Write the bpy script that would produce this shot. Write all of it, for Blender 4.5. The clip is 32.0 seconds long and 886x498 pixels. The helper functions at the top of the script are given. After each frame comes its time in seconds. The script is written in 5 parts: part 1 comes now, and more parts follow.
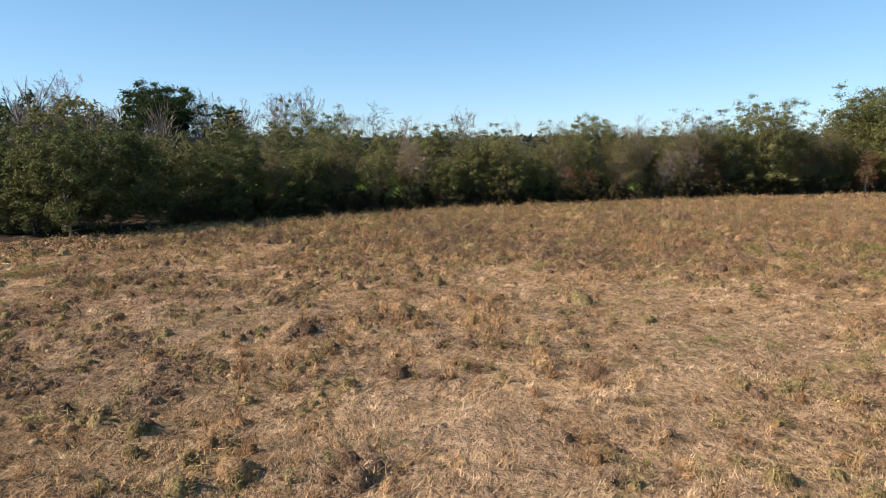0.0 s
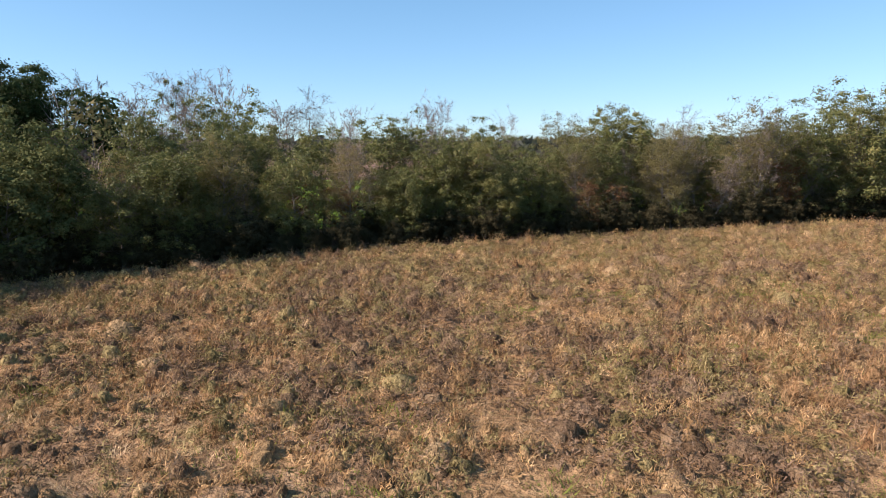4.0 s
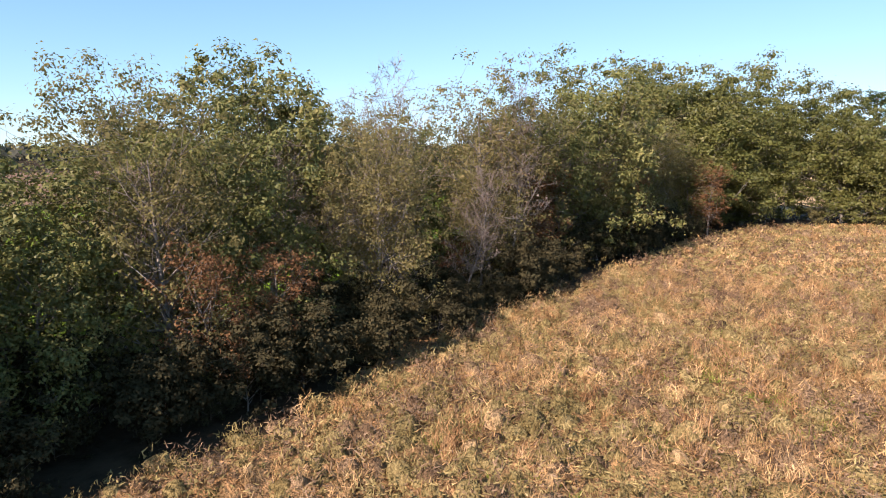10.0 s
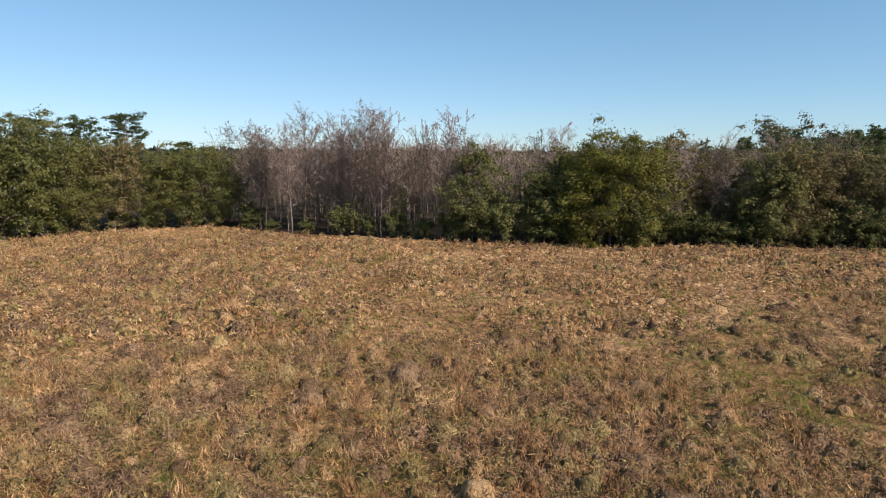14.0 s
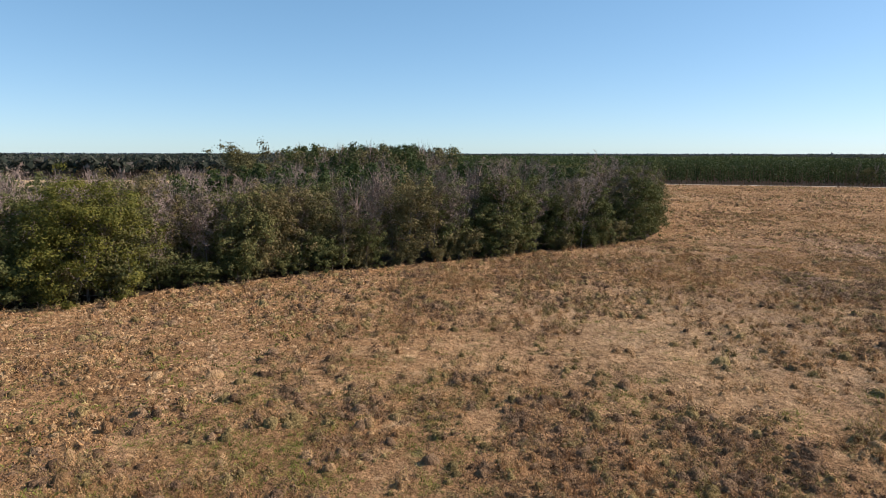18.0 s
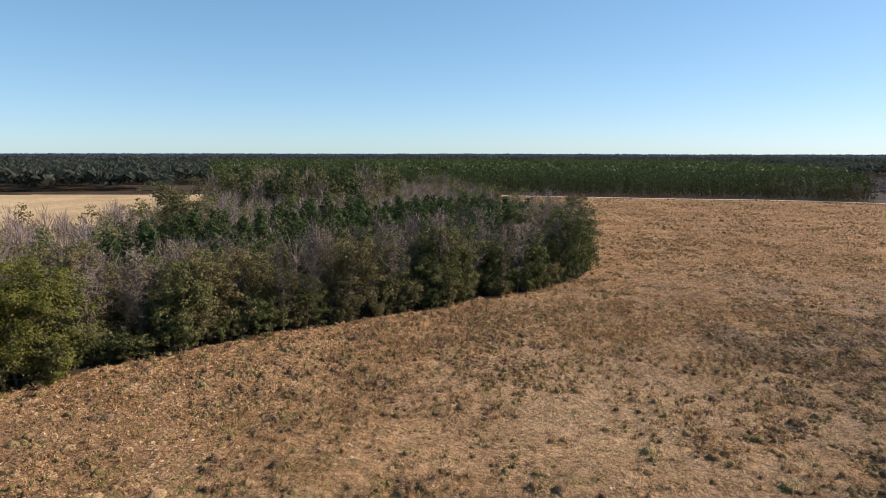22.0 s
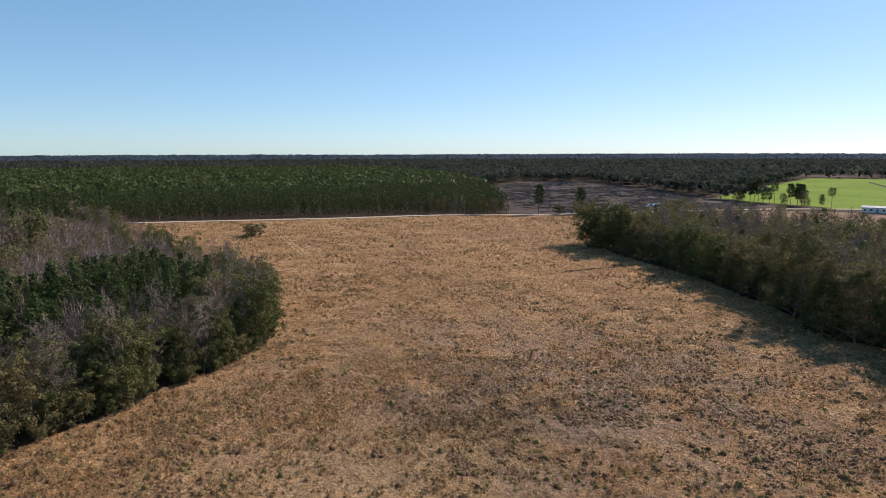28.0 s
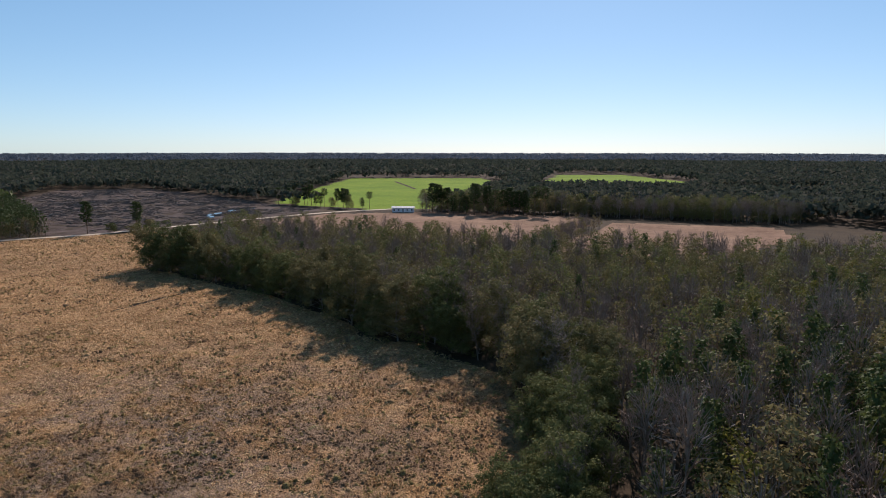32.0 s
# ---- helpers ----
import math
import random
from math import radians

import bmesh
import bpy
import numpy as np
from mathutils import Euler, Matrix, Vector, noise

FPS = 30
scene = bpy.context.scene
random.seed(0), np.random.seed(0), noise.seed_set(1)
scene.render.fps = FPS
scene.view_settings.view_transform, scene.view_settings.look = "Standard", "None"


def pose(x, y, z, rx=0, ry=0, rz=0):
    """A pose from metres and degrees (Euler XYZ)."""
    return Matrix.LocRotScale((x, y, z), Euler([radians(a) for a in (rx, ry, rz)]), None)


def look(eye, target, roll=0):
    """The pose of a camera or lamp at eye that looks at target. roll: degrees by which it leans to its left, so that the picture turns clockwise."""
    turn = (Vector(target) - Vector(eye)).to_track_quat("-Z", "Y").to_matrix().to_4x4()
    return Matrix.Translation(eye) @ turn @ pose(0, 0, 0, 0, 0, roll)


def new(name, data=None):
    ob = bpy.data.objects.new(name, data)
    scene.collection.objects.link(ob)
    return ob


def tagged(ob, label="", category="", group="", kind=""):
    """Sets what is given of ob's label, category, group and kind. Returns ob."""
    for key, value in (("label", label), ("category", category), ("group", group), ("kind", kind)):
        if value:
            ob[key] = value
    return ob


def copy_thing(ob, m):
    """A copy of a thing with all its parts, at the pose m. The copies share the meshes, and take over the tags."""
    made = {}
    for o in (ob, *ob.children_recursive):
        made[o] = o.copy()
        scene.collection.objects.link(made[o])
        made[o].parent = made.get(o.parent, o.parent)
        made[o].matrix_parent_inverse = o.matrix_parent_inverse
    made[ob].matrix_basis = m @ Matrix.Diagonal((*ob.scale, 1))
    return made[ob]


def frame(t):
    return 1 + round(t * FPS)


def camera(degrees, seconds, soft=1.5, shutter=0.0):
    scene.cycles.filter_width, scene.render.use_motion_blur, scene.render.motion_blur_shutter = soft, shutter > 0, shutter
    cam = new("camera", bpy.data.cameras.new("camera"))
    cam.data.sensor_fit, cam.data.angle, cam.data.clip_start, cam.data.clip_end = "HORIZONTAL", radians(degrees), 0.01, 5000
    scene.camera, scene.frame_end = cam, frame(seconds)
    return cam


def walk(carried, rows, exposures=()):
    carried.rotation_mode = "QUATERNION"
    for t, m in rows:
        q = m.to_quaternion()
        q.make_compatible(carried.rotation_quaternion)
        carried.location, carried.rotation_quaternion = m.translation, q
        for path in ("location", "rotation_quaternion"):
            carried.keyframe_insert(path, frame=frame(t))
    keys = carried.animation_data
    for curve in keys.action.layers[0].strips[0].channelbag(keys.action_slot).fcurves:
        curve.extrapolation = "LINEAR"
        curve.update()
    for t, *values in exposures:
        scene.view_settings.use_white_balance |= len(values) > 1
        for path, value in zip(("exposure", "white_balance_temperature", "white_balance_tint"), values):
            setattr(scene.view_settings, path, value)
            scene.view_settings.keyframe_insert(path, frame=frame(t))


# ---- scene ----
cam = camera(68.8, 32.0, soft=1.0, shutter=0.0)
# seconds, x, y, z, yaw, pitch, roll
ROWS = [
    (0.0, 0.00, 0.00, 8.29, 0.00, -9.22, -0.12),
    (0.5, 0.50, 3.68, 8.17, 0.02, -9.15, -0.11),
    (1.0, 0.98, 7.36, 8.14, 0.03, -9.10, -0.11),
    (1.5, 1.44, 11.05, 8.26, 0.02, -9.06, -0.10),
    (2.0, 1.91, 14.64, 8.29, 0.02, -9.07, -0.10),
    (2.5, 2.40, 18.16, 8.29, 0.03, -9.10, -0.10),
    (3.0, 2.87, 21.73, 8.28, 0.01, -9.10, -0.08),
    (3.5, 3.38, 25.45, 8.27, 0.04, -9.07, -0.06),
    (4.0, 3.91, 29.17, 8.27, 0.06, -9.00, -0.04),
    (4.5, 4.42, 32.84, 8.22, 0.04, -8.92, -0.03),
    (6.5, 6.25, 47.11, 7.82, 0.12, -8.52, -0.04),
    (7.0, 6.65, 50.77, 7.76, 0.06, -8.43, -0.05),
    (7.5, 7.06, 54.44, 7.70, 0.05, -8.35, -0.06),
    (8.0, 7.54, 58.06, 7.67, -0.03, -8.29, -0.07),
    (8.5, 8.21, 61.59, 7.72, -2.96, -8.26, -0.09),
    (9.0, 9.15, 64.82, 7.78, -13.07, -8.26, -0.11),
    (9.5, 10.48, 67.65, 7.81, -24.50, -8.28, -0.12),
    (10.0, 12.17, 70.13, 7.87, -35.61, -8.31, -0.11),
    (10.5, 14.08, 72.17, 8.07, -39.21, -8.33, -0.08),
    (11.0, 15.98, 73.66, 8.31, -54.76, -8.37, -0.05),
    (11.5, 17.76, 74.62, 8.51, -73.05, -8.44, -0.03),
    (12.0, 19.39, 75.05, 8.72, -84.87, -8.48, 0.00),
    (12.5, 20.56, 75.25, 8.87, -95.92, -8.46, 0.03),
    (13.0, 21.15, 75.35, 9.02, -106.62, -8.41, 0.03),
    (13.5, 21.24, 75.45, 9.18, -117.73, -8.35, 0.04),
    (14.0, 21.19, 75.57, 9.47, -129.39, -8.29, 0.03),
    (14.5, 21.18, 75.76, 9.93, -137.10, -8.24, 0.01),
    (16.5, 21.14, 76.30, 12.06, -151.07, -8.29, 0.05),
    (17.0, 21.12, 76.38, 12.78, -156.33, -8.27, 0.06),
    (17.5, 21.16, 76.48, 13.44, -166.34, -8.28, 0.07),
    (18.0, 21.30, 76.59, 14.12, -173.79, -8.31, 0.07),
    (18.5, 21.41, 76.61, 14.96, -174.03, -8.31, 0.08),
    (19.0, 21.43, 76.59, 15.78, -174.62, -8.32, 0.10),
    (19.5, 21.44, 76.61, 16.51, -176.31, -8.35, 0.12),
    (20.0, 21.48, 76.66, 17.26, -178.11, -8.39, 0.13),
    (20.5, 21.53, 76.72, 18.21, -178.66, -8.41, 0.14),
    (21.0, 21.55, 76.76, 19.31, -178.88, -8.41, 0.14),
    (21.5, 21.53, 76.80, 20.43, -178.90, -8.40, 0.13),
    (22.0, 21.48, 76.85, 21.55, -179.32, -8.40, 0.09),
    (22.5, 21.41, 76.91, 22.62, -181.18, -8.40, 0.04),
    (23.0, 21.37, 76.97, 23.68, -182.86, -8.41, -0.00),
    (23.5, 21.35, 77.05, 24.74, -183.27, -8.42, -0.04),
    (24.0, 21.38, 77.14, 25.80, -184.93, -8.43, -0.07),
    (24.5, 21.45, 77.19, 26.83, -187.06, -8.43, -0.08),
    (25.0, 21.53, 77.24, 27.79, -189.58, -8.45, -0.07),
    (25.5, 21.61, 77.31, 28.70, -192.19, -8.46, -0.07),
    (27.5, 21.94, 77.66, 32.20, -203.92, -8.51, -0.17),
    (28.0, 22.03, 77.75, 33.03, -207.32, -8.52, -0.16),
    (28.5, 22.14, 77.85, 33.80, -210.77, -8.54, -0.13),
    (29.0, 22.30, 77.96, 34.52, -215.49, -8.58, -0.09),
    (29.5, 22.48, 78.04, 35.27, -221.15, -8.62, -0.06),
    (30.0, 22.65, 78.08, 36.10, -227.14, -8.65, -0.03),
    (30.5, 22.81, 78.10, 36.98, -233.07, -8.67, -0.01),
    (31.0, 22.97, 78.09, 37.90, -238.96, -8.68, 0.00),
    (31.5, 23.11, 78.08, 38.82, -242.04, -8.71, 0.02),
    (32.0, 23.22, 78.09, 39.77, -244.87, -8.71, 0.03),
]
# seconds, stops, kelvin, tint
EXPOSURES = [(0, 0.54, 6700, 22), (4, 0.68, 6750, 24), (7, 0.76, 6800, 27), (9, 1.0, 7000, 29), (10.5, 0.95, 7100, 26), (12, 0.46, 7000, 21), (14, 0.34, 6950, 22), (16.5, 0.4, 6900, 24), (19, 0.42, 6880, 24), (23, 0.37, 6850, 23), (25, 0.35, 6820, 23), (28, 0.28, 6800, 23), (30, 0.17, 6800, 23), (32, 0.08, 6800, 23)]
walk(cam, [(t, pose(x, y, z, 0, 0, yaw) @ pose(0, 0, 0, 90 + pitch, 0, 0) @ pose(0, 0, 0, 0, 0, roll)) for t, x, y, z, yaw, pitch, roll in ROWS], EXPOSURES)

# ---- light ----
SUN = Vector((-0.967, -0.255, 0.0)).normalized()
SUN_HEIGHT = radians(36)
world = bpy.data.worlds.new("sky")
scene.world = world
world.use_nodes = True
wn = world.node_tree
for nd in list(wn.nodes):
    wn.nodes.remove(nd)
sky = wn.nodes.new("ShaderNodeTexSky")
sky.sky_type = "NISHITA"
sky.sun_disc = False
sky.sun_elevation = SUN_HEIGHT
sky.sun_rotation = math.atan2(SUN.x, SUN.y)
sky.altitude = 60
sky.air_density, sky.dust_density, sky.ozone_density = 0.75, 0.2, 2.2
wbg = wn.nodes.new("ShaderNodeBackground")
wbg.inputs["Strength"].default_value = 0.092
wout = wn.nodes.new("ShaderNodeOutputWorld")
# thin haze: red falls off steeply with height, blue hardly at all
parts = wn.nodes.new("ShaderNodeSeparateColor")
whole = wn.nodes.new("ShaderNodeCombineColor")
wn.links.new(sky.outputs[0], parts.inputs[0])
for channel, (power, gain) in enumerate(((0.82, 1.03), (0.68, 1.86), (0.7, 2.06))):
    fall = wn.nodes.new("ShaderNodeMath")
    fall.operation = "POWER"
    fall.inputs[1].default_value = power
    lift = wn.nodes.new("ShaderNodeMath")
    lift.operation = "MULTIPLY"
    lift.inputs[1].default_value = gain
    wn.links.new(parts.outputs[channel], fall.inputs[0])
    wn.links.new(fall.outputs[0], lift.inputs[0])
    wn.links.new(lift.outputs[0], whole.inputs[channel])
wn.links.new(whole.outputs[0], wbg.inputs[0])
wn.links.new(wbg.outputs[0], wout.inputs[0])
sun = new("sun", bpy.data.lights.new("sun", "SUN"))
sun.data.energy, sun.data.angle, sun.data.color = 5.0, radians(0.55), (1.0, 0.93, 0.83)
sun_way = SUN * math.cos(SUN_HEIGHT) + Vector((0, 0, math.sin(SUN_HEIGHT)))
sun.matrix_world = look(sun_way * 500, (0, 0, 0))

# ---- materials ----


def nodes_of(name):
    m = bpy.data.materials.new(name)
    m.use_nodes = True
    t = m.node_tree
    for nd in list(t.nodes):
        t.nodes.remove(nd)
    return m, t


def add(t, kind, **values):
    nd = t.nodes.new(kind)
    for key, value in values.items():
        nd.inputs[key.replace("_", " ")].default_value = value
    return nd


def ramp(t, source, stops):
    nd = t.nodes.new("ShaderNodeValToRGB")
    el = nd.color_ramp.elements
    while len(el) < len(stops):
        el.new(0.5)
    for e, (at, c) in zip(el, stops):
        e.position, e.color = at, (*c, 1)
    t.links.new(source, nd.inputs[0])
    return nd.outputs[0]


def mixed(t, fac, a, b, mode="MIX"):
    nd = t.nodes.new("ShaderNodeMix")
    nd.data_type, nd.blend_type = "RGBA", mode
    for socket, value in ((nd.inputs[0], fac), (nd.inputs[6], a), (nd.inputs[7], b)):
        if isinstance(value, bpy.types.NodeSocket):
            t.links.new(value, socket)
        elif isinstance(value, tuple):
            socket.default_value = (*value, 1)
        else:
            socket.default_value = value
    return nd.outputs[2]


def spots(t, scale, detail=4.0, rough=0.6, stretch=None):
    co = t.nodes.new("ShaderNodeNewGeometry").outputs["Position"]
    if stretch:
        mp = t.nodes.new("ShaderNodeMapping")
        mp.inputs["Scale"].default_value = stretch
        t.links.new(co, mp.inputs[0])
        co = mp.outputs[0]
    nd = add(t, "ShaderNodeTexNoise", Scale=scale, Detail=detail, Roughness=rough)
    t.links.new(co, nd.inputs["Vector"])
    return nd.outputs["Fac"]


def leafy(name, stops, through_light=0.35, rough=0.6, by_tree=0.35, shine=0.08, patchy=0.0):
    """Leaves and blades: each island takes its own tint, each thing leans to one of them; some light passes through."""
    m, t = nodes_of(name)
    geo = t.nodes.new("ShaderNodeNewGeometry")
    inf = t.nodes.new("ShaderNodeObjectInfo")
    mx = t.nodes.new("ShaderNodeMix")
    mx.inputs[0].default_value = by_tree
    t.links.new(geo.outputs["Random Per Island"], mx.inputs[2])
    t.links.new(inf.outputs["Random"], mx.inputs[3])
    if patchy:
        my = t.nodes.new("ShaderNodeMix")
        my.inputs[0].default_value = patchy
        wide = t.nodes.new("ShaderNodeMapRange")
        for k, value in ((1, 0.36), (2, 0.64)):
            wide.inputs[k].default_value = value
        t.links.new(spots(t, 0.9, 4, 0.65), wide.inputs[0])
        t.links.new(mx.outputs[0], my.inputs[2])
        t.links.new(wide.outputs[0], my.inputs[3])
        mx = my
    col = ramp(t, mx.outputs[0], stops)
    col = mixed(t, 1.0, col, ramp(t, spots(t, 0.5, 3), [(0.3, (0.72, 0.72, 0.72)), (0.7, (1.2, 1.2, 1.2))]), "MULTIPLY")
    if patchy:
        col = mixed(t, 1.0, col, ramp(t, spots(t, 2.3, 3, 0.7), [(0.33, (0.42, 0.41, 0.4)), (0.5, (0.97, 0.97, 0.97)), (0.66, (1.4, 1.4, 1.4))]), "MULTIPLY")
    b = add(t, "ShaderNodeBsdfPrincipled", Roughness=rough)
    b.inputs["Specular IOR Level"].default_value = shine
    tr = t.nodes.new("ShaderNodeBsdfTranslucent")
    ms = t.nodes.new("ShaderNodeMixShader")
    ms.inputs[0].default_value = through_light
    t.links.new(col, b.inputs["Base Color"])
    t.links.new(col, tr.inputs["Color"])
    t.links.new(b.outputs[0], ms.inputs[1])
    t.links.new(tr.outputs[0], ms.inputs[2])
    out = t.nodes.new("ShaderNodeOutputMaterial")
    t.links.new(ms.outputs[0], out.inputs[0])
    return m


def solid(name, col_fn, rough=0.9, bump=None, strength=0.4, dist=0.05, shine=0.08):
    m, t = nodes_of(name)
    b = add(t, "ShaderNodeBsdfPrincipled", Roughness=rough)
    b.inputs["Specular IOR Level"].default_value = shine
    t.links.new(col_fn(t), b.inputs["Base Color"])
    if bump:
        bp = add(t, "ShaderNodeBump", Strength=strength, Distance=dist)
        t.links.new(bump(t), bp.inputs["Height"])
        t.links.new(bp.outputs[0], b.inputs["Normal"])
    out = t.nodes.new("ShaderNodeOutputMaterial")
    t.links.new(b.outputs[0], out.inputs[0])
    return m


def two_scale(a, b, c, big, small):
    def col(t):
        base = ramp(t, spots(t, big, 5, 0.65), [(0.32, a), (0.5, b), (0.68, c)])
        return mixed(t, 0.75, base, ramp(t, spots(t, small, 4, 0.7), [(0.25, (0.5, 0.5, 0.5)), (0.5, (1, 1, 1)), (0.75, (1.35, 1.35, 1.35))]), "MULTIPLY")
    return col


def near_spot(t, x, y, inner, outer):
    """1 near a place of the plan, falling to 0 at the outer distance."""
    co = t.nodes.new("ShaderNodeNewGeometry").outputs["Position"]
    vm = t.nodes.new("ShaderNodeVectorMath")
    vm.operation = "DISTANCE"
    vm.inputs[1].default_value = (x, y, 0)
    t.links.new(co, vm.inputs[0])
    mr = t.nodes.new("ShaderNodeMapRange")
    for k, value in ((1, inner), (2, outer), (3, 1.0), (4, 0.0)):
        mr.inputs[k].default_value = value
    t.links.new(vm.outputs["Value"], mr.inputs[0])
    return mr.outputs[0]


def meadow_colour(t):
    col = ramp(t, spots(t, 0.14, 6, 0.65), [(0.3, (0.187, 0.099, 0.044)), (0.42, (0.291, 0.163, 0.074)), (0.55, (0.390, 0.228, 0.109)), (0.7, (0.489, 0.306, 0.155))])
    dull = ramp(t, spots(t, 0.022, 5, 0.7), [(0.45, (0, 0, 0)), (0.62, (0.4, 0.4, 0.4))])
    col = mixed(t, dull, col, (0.235, 0.142, 0.08))
    # bare greyish ground where the grass has died back
    ash = mixed(t, 1.0, near_spot(t, -32, 8, 12, 62), ramp(t, spots(t, 0.09, 6, 0.75), [(0.42, (0, 0, 0)), (0.55, (1, 1, 1))]), "MULTIPLY")
    col = mixed(t, mixed(t, 1.0, ash, (0.75, 0.75, 0.75), "MULTIPLY"), col, (0.225, 0.172, 0.14))
    green = ramp(t, spots(t, 0.4, 4, 0.7), [(0.58, (0, 0, 0)), (0.7, (0.7, 0.7, 0.7))])
    col = mixed(t, green, col, (0.12, 0.14, 0.045))
    # weedy brown ground beside the pale thatch
    weedy = mixed(t, 1.0, near_spot(t, -13, 15, 4, 15), (0.65, 0.65, 0.65), "MULTIPLY")
    col = mixed(t, weedy, col, (0.165, 0.112, 0.06))
    thatch = mixed(t, 1.0, near_spot(t, 7, 25, 5, 25), (0.45, 0.45, 0.45), "MULTIPLY")
    col = mixed(t, thatch, col, (0.50, 0.36, 0.205))
    col = mixed(t, 0.8, col, ramp(t, spots(t, 3.6, 3, 0.6), [(0.36, (0.55, 0.53, 0.51)), (0.5, (1.05, 1.05, 1.05)), (0.64, (1.35, 1.35, 1.35))]), "MULTIPLY")
    return mixed(t, 0.85, col, ramp(t, spots(t, 1.5, 6, 0.78, (1, 0.8, 1)), [(0.32, (0.38, 0.36, 0.34)), (0.5, (0.95, 0.95, 0.95)), (0.7, (1.45, 1.45, 1.45))]), "MULTIPLY")


MEADOW = solid("dry_meadow", meadow_colour, 0.95, lambda t: spots(t, 3.0, 5, 0.65), 1.0, 0.6)
LITTER = solid("leaf_litter", two_scale((0.03, 0.022, 0.015), (0.05, 0.036, 0.023), (0.08, 0.056, 0.034), 0.05, 1.2), 0.95, lambda t: spots(t, 1.5), 0.5, 0.2)
CROP = solid("green_crop", two_scale((0.095, 0.17, 0.013), (0.13, 0.21, 0.017), (0.17, 0.24, 0.024), 0.02, 0.35), 1.0, lambda t: spots(t, 3.0), 0.4, 0.1)
FALLOW = solid("fallow_field", two_scale((0.15, 0.088, 0.058), (0.205, 0.125, 0.084), (0.27, 0.172, 0.115), 0.03, 0.3), 0.95, lambda t: spots(t, 0.8), 0.6, 0.3)
TANFIELD = solid("tan_field", two_scale((0.34, 0.23, 0.12), (0.42, 0.30, 0.16), (0.5, 0.37, 0.21), 0.03, 0.4), 0.95, lambda t: spots(t, 0.8), 0.6, 0.3)
SLASH = solid("cleared_land", two_scale((0.045, 0.033, 0.029), (0.075, 0.056, 0.049), (0.12, 0.09, 0.08), 0.05, 0.35), 0.95, lambda t: spots(t, 0.6), 0.9, 0.6)
SAND = solid("sand_road", two_scale((0.42, 0.34, 0.26), (0.5, 0.41, 0.32), (0.56, 0.47, 0.38), 0.05, 0.8), 0.95)
BARK = solid("bark", two_scale((0.10, 0.08, 0.062), (0.16, 0.135, 0.11), (0.24, 0.21, 0.18), 0.8, 6.0), 0.9, lambda t: spots(t, 9, 4, 0.7, (1, 1, 0.25)), 0.6, 0.04)
PALE_BARK = solid("pale_bark", two_scale((0.13, 0.112, 0.098), (0.2, 0.175, 0.152), (0.3, 0.27, 0.24), 0.8, 6.0), 0.9, lambda t: spots(t, 9), 0.4, 0.02)
PINE_BARK = solid("pine_bark", two_scale((0.11, 0.07, 0.048), (0.17, 0.11, 0.075), (0.23, 0.155, 0.11), 0.8, 6.0), 0.9, lambda t: spots(t, 8), 0.6, 0.04)
OAK_LEAF = leafy("oak_leaf", [(0.0, (0.083, 0.095, 0.032)), (0.4, (0.145, 0.156, 0.049)), (0.75, (0.214, 0.206, 0.069)), (1.0, (0.318, 0.262, 0.101))], 0.3, 0.5, 0.4, 0.2)
WOOD_OAK_LEAF = leafy("wood_oak_leaf", [(0.0, (0.067, 0.079, 0.031)), (0.4, (0.112, 0.126, 0.046)), (0.75, (0.159, 0.162, 0.060)), (1.0, (0.226, 0.198, 0.084))], 0.25, 0.7, 0.5, 0.05)
WOOD_OLIVE_LEAF = leafy("wood_olive_leaf", [(0.0, (0.099, 0.096, 0.041)), (0.4, (0.151, 0.138, 0.061)), (0.8, (0.205, 0.174, 0.079)), (1.0, (0.285, 0.198, 0.098))], 0.28, 0.7, 0.5, 0.05)
LIVE_OAK_LEAF = leafy("live_oak_leaf", [(0.0, (0.085, 0.095, 0.026)), (0.4, (0.13, 0.138, 0.036)), (0.75, (0.175, 0.172, 0.05)), (1.0, (0.23, 0.21, 0.075))], 0.35, 0.45, 0.4, 0.3)
OLIVE_LEAF = leafy("olive_leaf", [(0.0, (0.136, 0.125, 0.050)), (0.4, (0.212, 0.188, 0.076)), (0.8, (0.295, 0.241, 0.106)), (1.0, (0.389, 0.263, 0.129))], 0.5, 0.5, 0.45, 0.1)
YELLOW_LEAF = leafy("yellow_leaf", [(0.0, (0.11, 0.12, 0.028)), (0.5, (0.17, 0.165, 0.036)), (1.0, (0.25, 0.212, 0.05))])
# leaf colour darkened to carry the deep shade under the tree line
SHADED_SHRUB_LEAF = leafy("shaded_shrub_leaf", [(0.0, (0.04, 0.034, 0.02)), (0.5, (0.062, 0.056, 0.028)), (1.0, (0.1, 0.08, 0.04))], 0.2, 0.7, 0.3, 0.05)
RUST_LEAF = leafy("rust_leaf", [(0.0, (0.13, 0.06, 0.03)), (0.5, (0.21, 0.105, 0.05)), (1.0, (0.29, 0.17, 0.085))])
PINE_NEEDLE = leafy("pine_needle", [(0.0, (0.036, 0.056, 0.02)), (0.5, (0.058, 0.082, 0.027)), (1.0, (0.09, 0.114, 0.038))], 0.3)
TWIG = leafy("bare_twig", [(0.0, (0.157, 0.116, 0.093)), (0.5, (0.246, 0.185, 0.152)), (1.0, (0.358, 0.286, 0.244))], 0.0)
BROOM = leafy("broom_grass", [(0.0, (0.204, 0.112, 0.046)), (0.3, (0.352, 0.204, 0.087)), (0.6, (0.490, 0.306, 0.143)), (0.85, (0.571, 0.378, 0.189)), (1.0, (0.632, 0.446, 0.244))], 0.06, 0.7, 0.0, 0.05, 0.8)
